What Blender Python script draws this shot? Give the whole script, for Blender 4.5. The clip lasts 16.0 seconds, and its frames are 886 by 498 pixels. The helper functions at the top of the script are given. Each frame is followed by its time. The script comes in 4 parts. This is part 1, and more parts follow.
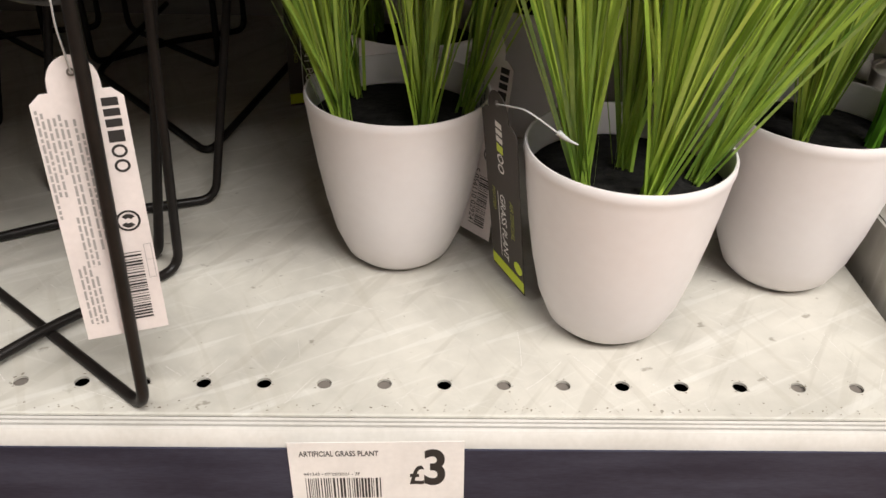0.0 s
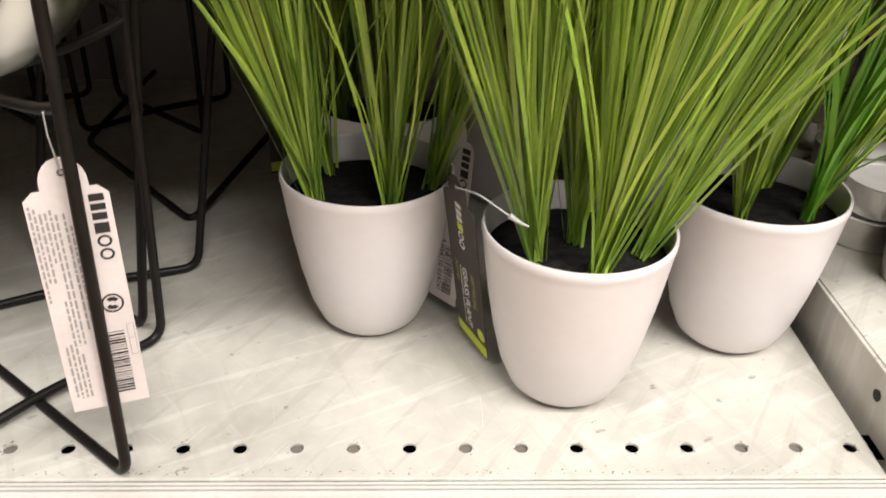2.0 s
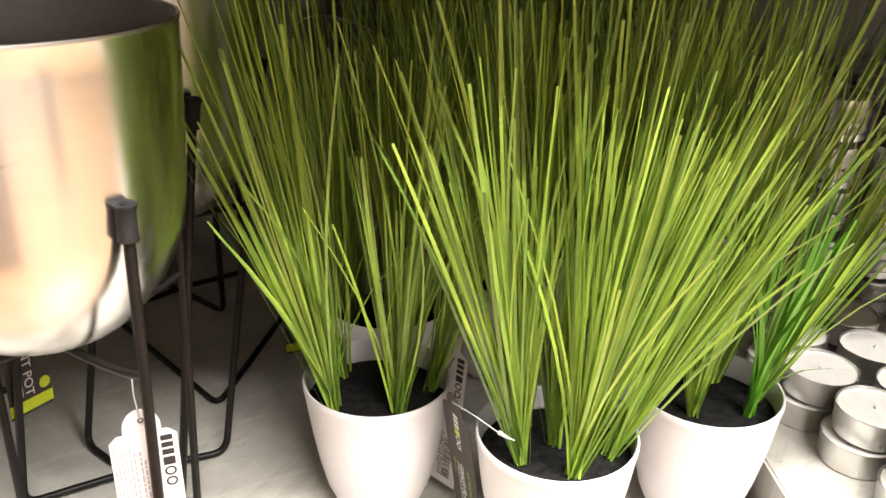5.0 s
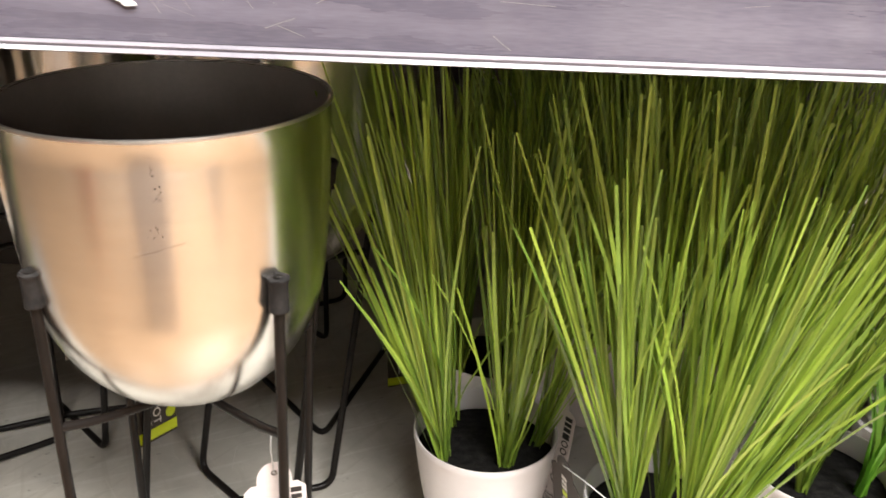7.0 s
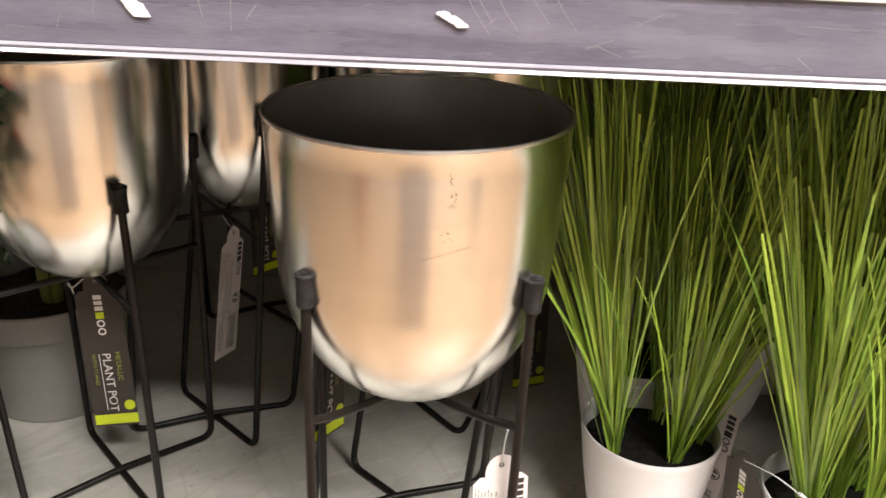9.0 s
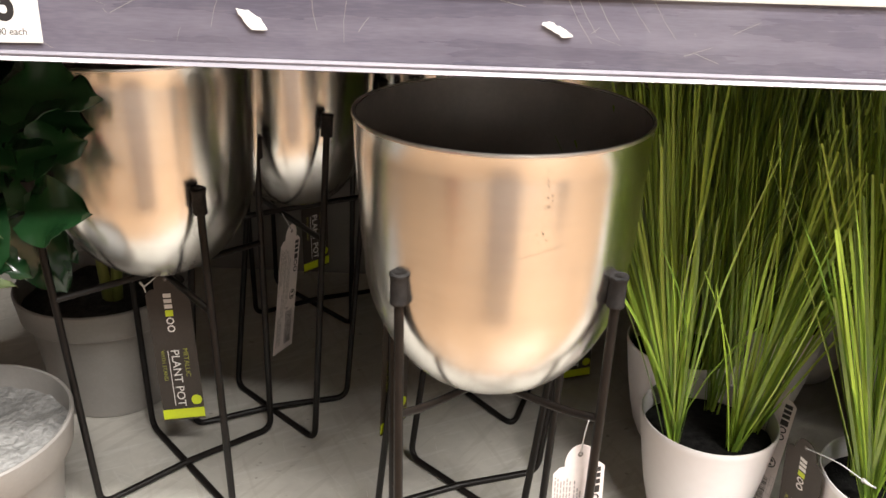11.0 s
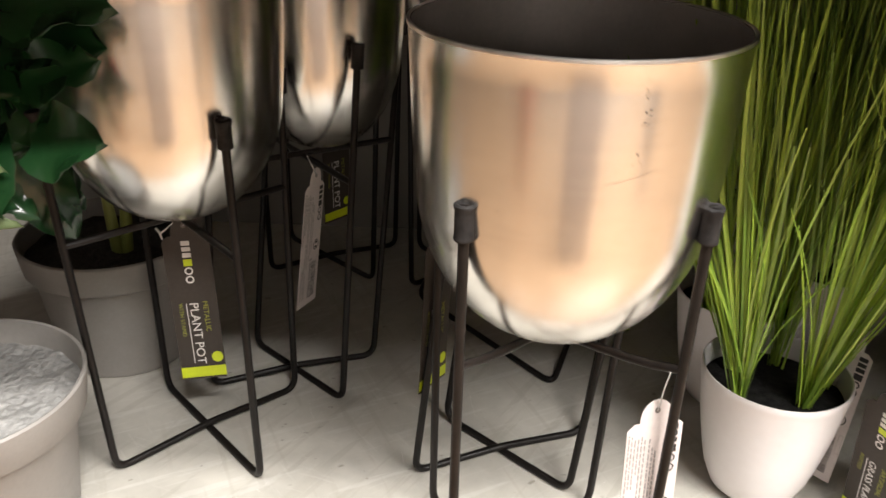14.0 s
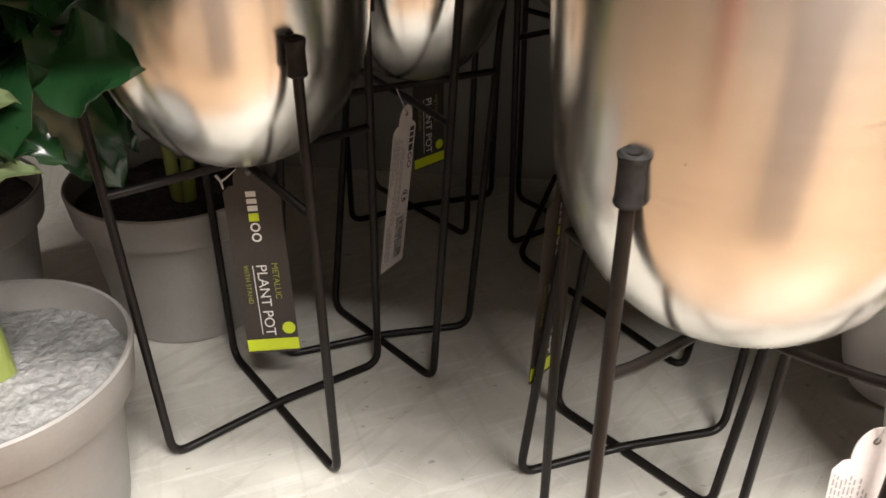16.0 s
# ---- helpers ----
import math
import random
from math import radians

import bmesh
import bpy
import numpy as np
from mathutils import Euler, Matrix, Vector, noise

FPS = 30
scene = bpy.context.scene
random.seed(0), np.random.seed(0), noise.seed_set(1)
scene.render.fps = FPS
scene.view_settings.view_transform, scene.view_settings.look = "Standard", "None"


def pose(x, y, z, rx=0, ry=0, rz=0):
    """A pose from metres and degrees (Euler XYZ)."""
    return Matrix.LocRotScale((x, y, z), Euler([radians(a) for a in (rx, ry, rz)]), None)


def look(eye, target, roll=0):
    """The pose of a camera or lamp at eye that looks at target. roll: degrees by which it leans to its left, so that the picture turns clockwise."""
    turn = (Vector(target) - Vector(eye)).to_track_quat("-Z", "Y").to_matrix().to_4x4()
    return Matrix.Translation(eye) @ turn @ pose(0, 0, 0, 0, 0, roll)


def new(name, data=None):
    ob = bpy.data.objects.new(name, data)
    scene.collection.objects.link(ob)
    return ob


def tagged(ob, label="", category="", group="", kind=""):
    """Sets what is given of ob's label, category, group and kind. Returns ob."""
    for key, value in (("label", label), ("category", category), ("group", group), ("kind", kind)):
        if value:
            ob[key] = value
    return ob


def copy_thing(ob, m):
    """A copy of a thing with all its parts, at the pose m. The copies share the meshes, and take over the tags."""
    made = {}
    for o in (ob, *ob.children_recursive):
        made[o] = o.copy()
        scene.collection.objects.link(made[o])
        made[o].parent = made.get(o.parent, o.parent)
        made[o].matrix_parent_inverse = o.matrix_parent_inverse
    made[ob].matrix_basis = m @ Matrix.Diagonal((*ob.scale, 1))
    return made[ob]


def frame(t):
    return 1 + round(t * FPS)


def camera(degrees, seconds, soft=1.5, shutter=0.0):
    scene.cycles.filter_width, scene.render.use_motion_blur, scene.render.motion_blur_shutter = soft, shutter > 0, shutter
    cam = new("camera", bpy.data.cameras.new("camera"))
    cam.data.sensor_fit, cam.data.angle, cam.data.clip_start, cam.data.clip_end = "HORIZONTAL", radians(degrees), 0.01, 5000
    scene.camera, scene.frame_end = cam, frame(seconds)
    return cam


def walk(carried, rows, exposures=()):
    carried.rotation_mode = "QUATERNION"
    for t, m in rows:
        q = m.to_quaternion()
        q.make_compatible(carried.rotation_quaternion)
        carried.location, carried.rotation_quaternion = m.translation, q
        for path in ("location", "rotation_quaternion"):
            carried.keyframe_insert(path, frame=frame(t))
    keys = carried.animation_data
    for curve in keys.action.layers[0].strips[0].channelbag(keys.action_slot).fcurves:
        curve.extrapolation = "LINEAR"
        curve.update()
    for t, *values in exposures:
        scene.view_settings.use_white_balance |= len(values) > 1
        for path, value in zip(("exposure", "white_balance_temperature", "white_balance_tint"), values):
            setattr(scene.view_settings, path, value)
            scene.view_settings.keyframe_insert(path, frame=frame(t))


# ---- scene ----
# ---- camera ----
cam = camera(55.23, 16.0, soft=1.5, shutter=0.4)
ROWS = [
    (0, -0.0106, -0.2352, 0.2418, -1.81, -33.25, -1.74),
    (0.5, -0.0106, -0.2369, 0.2464, -1.98, -32.95, -1.73),
    (1, -0.0077, -0.2401, 0.2499, -2.00, -32.38, -1.67),
    (1.5, -0.0057, -0.2432, 0.2558, -1.95, -31.83, -1.67),
    (2, 0.0007, -0.2497, 0.2694, -2.40, -30.66, -1.60),
    (2.5, 0.0068, -0.2566, 0.2948, -3.09, -28.81, -1.93),
    (3, -0.0026, -0.2666, 0.3185, -2.86, -26.07, -2.44),
    (3.5, 0.0080, -0.2789, 0.3248, -2.83, -24.42, -1.64),
    (4, 0.0059, -0.2908, 0.3371, -3.25, -23.47, -0.96),
    (6.5, -0.0274, -0.2931, 0.3856, -1.56, -24.59, -1.90),
    (7, -0.0352, -0.2906, 0.3936, 2.17, -23.89, -1.79),
    (7.5, -0.0744, -0.2987, 0.3937, 2.14, -23.26, -1.46),
    (8, -0.1150, -0.3080, 0.4037, 1.59, -23.10, -1.62),
    (8.5, -0.1289, -0.3142, 0.4025, 1.24, -22.91, -2.27),
    (9, -0.1442, -0.3178, 0.3984, 1.73, -23.41, -2.20),
    (11.5, -0.1842, -0.3349, 0.4070, 2.24, -24.37, -1.21),
    (12, -0.1850, -0.3391, 0.4052, 3.69, -24.99, -0.71),
    (12.5, -0.1868, -0.3437, 0.4031, 4.74, -25.03, -0.81),
    (13, -0.1863, -0.3398, 0.4003, 4.55, -25.45, -0.68),
    (13.5, -0.1973, -0.3314, 0.3923, 2.75, -25.86, -0.75),
    (14, -0.2137, -0.2961, 0.3725, 1.40, -26.22, -1.56),
    (14.5, -0.2057, -0.2385, 0.3558, 3.09, -27.25, -1.80),
    (15, -0.2138, -0.2314, 0.3362, 5.74, -28.15, -1.45),
    (15.5, -0.2254, -0.2161, 0.3342, 6.89, -29.39, -0.55),
    (16, -0.2375, -0.2059, 0.3337, 7.23, -30.03, -0.03),
]


def eye_pose(x, y, z, yaw, pitch, lean):
    a, b = radians(yaw), radians(pitch)
    ahead = Vector((-math.sin(a) * math.cos(b), math.cos(a) * math.cos(b), math.sin(b)))
    eye = Vector((x, y, z))
    return look(eye, eye + ahead, -lean)


walk(cam, [(t, eye_pose(*row)) for t, *row in ROWS], exposures=[(0.0, -0.55), (2.0, -0.3), (3.0, 0.15), (4.0, 0.74), (6.5, 0.38), (9.0, 0.22), (12.5, 0.22), (14.0, 0.30), (16.0, 0.24)])

# ---- light: shop ceiling tubes over the aisle, a dim room around ----
world = bpy.data.worlds.new("shop_air")
scene.world = world
world.use_nodes = True
world.node_tree.nodes["Background"].inputs[0].default_value = (1.0, 0.96, 0.92, 1)
world.node_tree.nodes["Background"].inputs[1].default_value = 0.055


def tube_lamp(x, y, z, lx, ly, watts, colour=(1.0, 0.965, 0.92)):
    data = bpy.data.lights.new("ceiling_tube", "AREA")
    data.shape, data.size, data.size_y, data.energy, data.color = "RECTANGLE", lx, ly, watts, colour
    ob = new("ceiling_tube", data)
    ob.location = (x, y, z)
    return ob


tube_lamp(0.75, -0.75, 2.05, 2.2, 0.16, 90)
tube_lamp(1.1, -1.50, 2.05, 1.9, 0.16, 115)
tube_lamp(-1.3, -0.75, 2.05, 0.3, 0.12, 22)


# ---- materials ----
def mat(name, col, col2=None, rough=0.5, metal=0.0, scale=40.0, fine=400.0, bump=0.0, bscale=300.0, rvar=0.08, coat=0.0, island=0.0, stretch=None, mixlow=0.35, mixhigh=0.7, rand=0.0, spec=0.5):
    m = bpy.data.materials.new(name)
    m.use_nodes = True
    nt = m.node_tree
    n, k = nt.nodes, nt.links
    bs = n["Principled BSDF"]
    bs.inputs["Metallic"].default_value = metal
    bs.inputs["Coat Weight"].default_value = coat
    bs.inputs["Specular IOR Level"].default_value = spec
    tc = n.new("ShaderNodeTexCoord")
    src = tc.outputs["Object"]
    if stretch:
        mp = n.new("ShaderNodeMapping")
        mp.inputs["Scale"].default_value = stretch
        k.new(src, mp.inputs["Vector"])
        src = mp.outputs["Vector"]
    big = n.new("ShaderNodeTexNoise")
    big.inputs["Scale"].default_value, big.inputs["Detail"].default_value = scale, 6
    k.new(src, big.inputs["Vector"])
    small = n.new("ShaderNodeTexNoise")
    small.inputs["Scale"].default_value, small.inputs["Detail"].default_value = fine, 4
    k.new(src, small.inputs["Vector"])
    add = n.new("ShaderNodeMath")
    add.operation = "MULTIPLY_ADD"
    k.new(small.outputs["Fac"], add.inputs[0])
    add.inputs[1].default_value = 0.35
    k.new(big.outputs["Fac"], add.inputs[2])
    ramp = n.new("ShaderNodeMapRange")
    ramp.inputs["From Min"].default_value, ramp.inputs["From Max"].default_value = mixlow + 0.17, mixhigh + 0.17
    k.new(add.outputs[0], ramp.inputs["Value"])
    fac = ramp.outputs["Result"]
    if island or rand:
        geo = n.new("ShaderNodeNewGeometry") if island else n.new("ShaderNodeObjectInfo")
        blend = n.new("ShaderNodeMix")
        blend.inputs["Factor"].default_value = island or rand
        k.new(fac, blend.inputs[2])
        k.new(geo.outputs["Random Per Island" if island else "Random"], blend.inputs[3])
        fac = blend.outputs[0]
    mix = n.new("ShaderNodeMix")
    mix.data_type = "RGBA"
    k.new(fac, mix.inputs["Factor"])
    mix.inputs[6].default_value = (*col, 1)
    mix.inputs[7].default_value = (*(col2 or [c * 0.85 for c in col]), 1)
    k.new(mix.outputs[2], bs.inputs["Base Color"])
    rr = n.new("ShaderNodeMapRange")
    rr.inputs["To Min"].default_value, rr.inputs["To Max"].default_value = max(rough - rvar, 0.02), rough + rvar
    k.new(big.outputs["Fac"], rr.inputs["Value"])
    k.new(rr.outputs["Result"], bs.inputs["Roughness"])
    if bump:
        bt = n.new("ShaderNodeTexNoise")
        bt.inputs["Scale"].default_value, bt.inputs["Detail"].default_value = bscale, 5
        k.new(src, bt.inputs["Vector"])
        bn = n.new("ShaderNodeBump")
        bn.inputs["Strength"].default_value, bn.inputs["Distance"].default_value = 1.0, bump
        k.new(bt.outputs["Fac"], bn.inputs["Height"])
        k.new(bn.outputs["Normal"], bs.inputs["Normal"])
    return m


def worn_shadow_enamel(name, col):
    """Off-white shelf enamel: soft leg shadows painted as broad streaks, faint smears, small dark scuffs and fine pale
    scratches.
    """
    m = mat(name, col, [c * 0.74 for c in col], rough=0.42, scale=11, fine=90, bump=0.00008, bscale=500, mixlow=0.38, mixhigh=0.75)
    nt = m.node_tree
    n, k = nt.nodes, nt.links
    bs = n["Principled BSDF"]
    base = bs.inputs["Base Color"].links[0].from_socket
    tc = n.new("ShaderNodeTexCoord")
    # first three layers: broad streaks painted for the legs' soft shadows and caustics
    for turn, sc, low, colour, amount in ((58, 3.5, 0.56, (0.36, 0.335, 0.29), 0.34), (28, 5.0, 0.57, (0.70, 0.69, 0.66), 0.22), (-65, 4.0, 0.57, (0.38, 0.35, 0.30), 0.28), (35, 12.0, 0.635, (0.72, 0.71, 0.68), 0.13), (-50, 11.0, 0.63, (0.72, 0.71, 0.68), 0.12), (78, 14.0, 0.635, (0.42, 0.40, 0.36), 0.25), (-20, 13.0, 0.64, (0.72, 0.71, 0.68), 0.12), (10, 45.0, 0.675, (0.16, 0.14, 0.11), 0.6)):
        mp = n.new("ShaderNodeMapping")
        mp.vector_type = "TEXTURE"
        mp.inputs["Rotation"].default_value = (0, 0, radians(turn))
        mp.inputs["Scale"].default_value = (1, 1 / 14, 1) if sc < 30 else (1, 0.7, 1)
        k.new(tc.outputs["Object"], mp.inputs["Vector"])
        ns = n.new("ShaderNodeTexNoise")
        ns.inputs["Scale"].default_value, ns.inputs["Detail"].default_value = sc * 2, 8
        k.new(mp.outputs["Vector"], ns.inputs["Vector"])
        mr = n.new("ShaderNodeMapRange")
        mr.inputs["From Min"].default_value, mr.inputs["From Max"].default_value, mr.inputs["To Max"].default_value = low, low + 0.05, amount
        k.new(ns.outputs["Fac"], mr.inputs["Value"])
        mx = n.new("ShaderNodeMix")
        mx.data_type = "RGBA"
        k.new(mr.outputs["Result"], mx.inputs["Factor"])
        k.new(base, mx.inputs[6])
        mx.inputs[7].default_value = (*colour, 1)
        base = mx.outputs[2]
    k.new(base, bs.inputs["Base Color"])
    return m


M_SHELF = worn_shadow_enamel("worn_shadow_streaked_enamel", (0.53, 0.505, 0.455))
M_EDGE = mat("ticket_rail_plastic", (0.60, 0.575, 0.545), (0.50, 0.475, 0.44), rough=0.3, scale=20)
M_LIP = mat("clear_rail_plastic", (0.31, 0.29, 0.325), (0.24, 0.225, 0.26), rough=0.22, scale=20)
M_STRIP = mat("navy_ticket_strip", (0.014, 0.015, 0.032), (0.04, 0.042, 0.068), spec=0.3, rough=0.5, scale=12, fine=220, stretch=(1, 6, 6))
# navy strip again, paler and purple: the plastic's glare is coloured in
M_STRIP_TOP = mat("scuffed_glare_strip", (0.092, 0.083, 0.112), (0.16, 0.146, 0.185), rough=0.28, scale=10, fine=160, stretch=(1, 9, 9), coat=0.6)
# near-black, so the shade below the upper shelf sits in its colour
M_UNDER = mat("shaded_shelf_underside", (0.07, 0.066, 0.062), rough=0.6)
# pale enamel taken down to dark grey to keep the shelf's back dim
M_BACK = mat("shaded_back_panel_enamel", (0.20, 0.19, 0.175), rough=0.5, scale=8)
# near-black put where gaps and holes hold only shade
M_DARK = mat("gap_shade_black", (0.02, 0.018, 0.016), rough=0.8)
M_GREYPLUG = mat("grey_bracket_steel", (0.15, 0.13, 0.115), rough=0.6)
M_ALU = mat("spun_aluminium", (0.87, 0.85, 0.815), (0.77, 0.75, 0.72), rough=0.235, metal=1.0, scale=26, fine=420, rvar=0.06, bump=0.000012, bscale=700, stretch=(0.12, 0.12, 1.0))
M_RIM = mat("polished_rim", (0.90, 0.88, 0.86), (0.82, 0.80, 0.78), rough=0.3, metal=1.0, scale=40)
bs = M_ALU.node_tree.nodes["Principled BSDF"]
bs.inputs["Anisotropic"].default_value = 0.6
bs.inputs["Anisotropic Rotation"].default_value = 0.25
tan = M_ALU.node_tree.nodes.new("ShaderNodeTangent")
tan.direction_type, tan.axis = "RADIAL", "Z"
M_ALU.node_tree.links.new(tan.outputs["Tangent"], bs.inputs["Tangent"])
# same metal made darker and duller; shade inside the pots is in this colour
M_ALU_IN = mat("shaded_pot_inside", (0.46, 0.43, 0.41), (0.37, 0.35, 0.335), rough=0.42, metal=0.5, scale=30)
M_WIRE = mat("black_coated_wire", (0.008, 0.007, 0.0065), (0.014, 0.011, 0.010), spec=0.2, rough=0.36, scale=60, rvar=0.06, bump=0.00005, bscale=900)
M_CAP = mat("black_rubber_cap", (0.012, 0.011, 0.011), (0.03, 0.027, 0.026), spec=0.2, rough=0.65, scale=120, bump=0.0002, bscale=400)
M_POT = mat("white_plastic_pot", (0.775, 0.735, 0.738), (0.735, 0.69, 0.69), rough=0.34, scale=14, fine=200, bump=0.00003, bscale=200)
M_SOIL = mat("dark_foam_soil", (0.008, 0.0075, 0.0075), (0.022, 0.021, 0.020), spec=0.12, rough=0.95, scale=200, fine=900, bump=0.0012, bscale=420)
M_GRASS = mat("lime_plastic_grass", (0.51, 0.70, 0.095), (0.086, 0.178, 0.027), rough=0.38, scale=30, island=0.75)
M_GRASS_B = mat("fresh_plastic_grass", (0.19, 0.43, 0.035), (0.05, 0.17, 0.012), rough=0.4, scale=30, island=0.75)
# white card, tinted pinkish in colour for the light it reflects
M_CARD_W = mat("white_tag_card", (0.69, 0.625, 0.61), rough=0.5, scale=30)
M_PAPER = mat("white_ticket_paper", (0.80, 0.77, 0.75), rough=0.55, scale=30)
# black card; the brown tint stands for its warm reflections
M_CARD_K = mat("dark_tag_card", (0.040, 0.033, 0.028), (0.052, 0.043, 0.037), spec=0.25, rough=0.55, scale=40)
M_LIME = mat("lime_print", (0.55, 0.66, 0.01), rough=0.45)
M_OLIVE = mat("olive_print", (0.26, 0.27, 0.035), rough=0.5)
M_INK = mat("black_ink", (0.02, 0.018, 0.018), rough=0.6)
M_INK_W = mat("white_ink", (0.75, 0.72, 0.70), rough=0.5)
M_INK_G = mat("grey_ink", (0.33, 0.31, 0.30), rough=0.6)
M_NYLON = mat("clear_nylon_string", (0.50, 0.50, 0.50), rough=0.25)
M_GPOT = mat("grey_plastic_planter", (0.275, 0.257, 0.241), (0.235, 0.22, 0.206), rough=0.5, scale=25, bump=0.00006, bscale=500)
M_FOAM = mat("pale_grey_foam_soil", (0.30, 0.293, 0.285), (0.20, 0.196, 0.19), rough=0.5, scale=260, fine=700, bump=0.003, bscale=200)
M_SOIL2 = mat("dark_planter_soil", (0.03, 0.027, 0.025), (0.06, 0.055, 0.05), rough=0.85, scale=200, bump=0.002, bscale=250)
# dark green taken further down; the shade round the leaves is in it
M_LEAF = mat("dark_glossy_leaf", (0.008, 0.034, 0.012), (0.015, 0.056, 0.017), rough=0.2, scale=30, fine=300, bump=0.0004, bscale=90, rand=0.5)
M_LEAF_L = mat("pale_leaf_underside", (0.19, 0.24, 0.11), (0.13, 0.18, 0.075), rough=0.5, scale=40, bump=0.0004, bscale=120)
M_LEAF_B = mat("bright_new_leaf", (0.10, 0.36, 0.035), (0.07, 0.26, 0.03), rough=0.4, scale=40)
M_STEM = mat("yellow_green_stem", (0.27, 0.30, 0.085), (0.19, 0.235, 0.05), rough=0.4, scale=40, stretch=(1, 1, 0.2))
M_GRIME = mat("brown_grime", (0.12, 0.095, 0.07), (0.22, 0.19, 0.15), rough=0.8, scale=300)
M_TIN = mat("tealight_tin", (0.78, 0.76, 0.74), (0.66, 0.64, 0.62), rough=0.3, metal=1.0, scale=60)
M_WAX = mat("white_wax", (0.80, 0.77, 0.73), rough=0.45, scale=40)
M_FLOOR = mat("warm_shop_floor", (0.49, 0.32, 0.195), (0.37, 0.24, 0.148), rough=0.36, scale=3)
M_WALL = mat("shop_wall_paint", (0.24, 0.22, 0.20), rough=0.7, scale=2)
M_CEIL = mat("ceiling_tiles", (0.45, 0.43, 0.41), rough=0.8, scale=2)


def film():
    m = bpy.data.materials.new("clear_shrink_film")
    m.use_nodes = True
    bs = m.node_tree.nodes["Principled BSDF"]
    bs.inputs["Transmission Weight"].default_value = 0.92
    bs.inputs["Roughness"].default_value = 0.08
    bs.inputs["IOR"].default_value = 1.15
    ns = m.node_tree.nodes.new("ShaderNodeTexNoise")
    ns.inputs["Scale"].default_value = 70
    bn = m.node_tree.nodes.new("ShaderNodeBump")
    bn.inputs["Distance"].default_value = 0.003
    m.node_tree.links.new(ns.outputs["Fac"], bn.inputs["Height"])
    m.node_tree.links.new(bn.outputs["Normal"], bs.inputs["Normal"])
    return m


M_FILM = film()


# ---- mesh helpers ----
def part(name, bm, material, parent=None, label="", smooth=True):
    me = bpy.data.meshes.new(name)
    bm.normal_update()
    bm.to_mesh(me)
    bm.free()
    me.materials.append(material)
    if smooth:
        me.polygons.foreach_set("use_smooth", [True] * len(me.polygons))
        me.set_sharp_from_angle(angle=radians(38))
    ob = new(name, me)
    if parent is not None:
        ob.parent = parent
    if label:
        ob["label"] = label
    return ob


def base(name, x=0.0, y=0.0, z=0.0):
    ob = new(name)
    ob.location = (x, y, z)
    ob.empty_display_size = 0.01
    return ob


def box(bm, x0, x1, y0, y1, z0, z1, bevel=0.0):
    vs = bmesh.ops.create_cube(bm, size=1)["verts"]
    bmesh.ops.scale(bm, vec=(x1 - x0, y1 - y0, z1 - z0), verts=vs)
    bmesh.ops.translate(bm, vec=((x0 + x1) / 2, (y0 + y1) / 2, (z0 + z1) / 2), verts=vs)
    if bevel:
        es = list({e for v in vs for e in v.link_edges})
        bmesh.ops.bevel(bm, geom=es, offset=bevel, segments=2, affect="EDGES")
    return bm


def boxed(*a, bevel=0.0):
    return box(bmesh.new(), *a, bevel=bevel)


def lathe(profile, seg=64, closed=False):
    """Turns a list of (radius, height) round the z axis."""
    bm = bmesh.new()
    rings = []
    for r, z in profile:
        if r < 1e-6:
            rings.append([bm.verts.new((0, 0, z))])
        else:
            rings.append([bm.verts.new((r * math.cos(2 * math.pi * i / seg), r * math.sin(2 * math.pi * i / seg), z)) for i in range(seg)])
    pairs = list(zip(rings, rings[1:]))
    if closed:
        pairs.append((rings[-1], rings[0]))
    for a, b in pairs:
        for i in range(seg):
            j = (i + 1) % seg
            if len(a) == 1 and len(b) > 1:
                bm.faces.new((a[0], b[j], b[i]))
            elif len(b) == 1 and len(a) > 1:
                bm.faces.new((a[i], a[j], b[0]))
            elif len(a) > 1:
                bm.faces.new((a[i], a[j], b[j], b[i]))
    bmesh.ops.recalc_face_normals(bm, faces=bm.faces)
    return bm


def fillet(points, radius, steps=6):
    pts = [Vector(p) for p in points]
    out = [pts[0]]
    for a, b, c in zip(pts, pts[1:], pts[2:]):
        u, v = (a - b), (c - b)
        d = min(radius, u.length * 0.45, v.length * 0.45)
        p, q = b + u.normalized() * d, b + v.normalized() * d
        for i in range(steps + 1):
            t = i / steps
            out.append(p * (1 - t) ** 2 + b * 2 * t * (1 - t) + q * t * t)
    out.append(pts[-1])
    return out


def tube(points, radius, seg=10, bm=None, taper=1.0):
    """A round rod along a path."""
    bm = bm or bmesh.new()
    pts = [Vector(p) for p in points]
    side, rings = None, []
    for i, p in enumerate(pts):
        d = (pts[min(i + 1, len(pts) - 1)] - pts[max(i - 1, 0)]).normalized()
        if side is None:
            side = d.cross(Vector((0, 0, 1)) if abs(d.z) < 0.9 else Vector((1, 0, 0))).normalized()
        side = (side - d * side.dot(d)).normalized()
        up = d.cross(side)
        r = radius * (1 + (taper - 1) * i / (len(pts) - 1))
        rings.append([bm.verts.new(p + (side * math.cos(2 * math.pi * k / seg) + up * math.sin(2 * math.pi * k / seg)) * r) for k in range(seg)])
    for a, b in zip(rings, rings[1:]):
        for k in range(seg):
            bm.faces.new((a[k], a[(k + 1) % seg], b[(k + 1) % seg], b[k]))
    bm.faces.new(rings[0][::-1])
    bm.faces.new(rings[-1])
    return bm


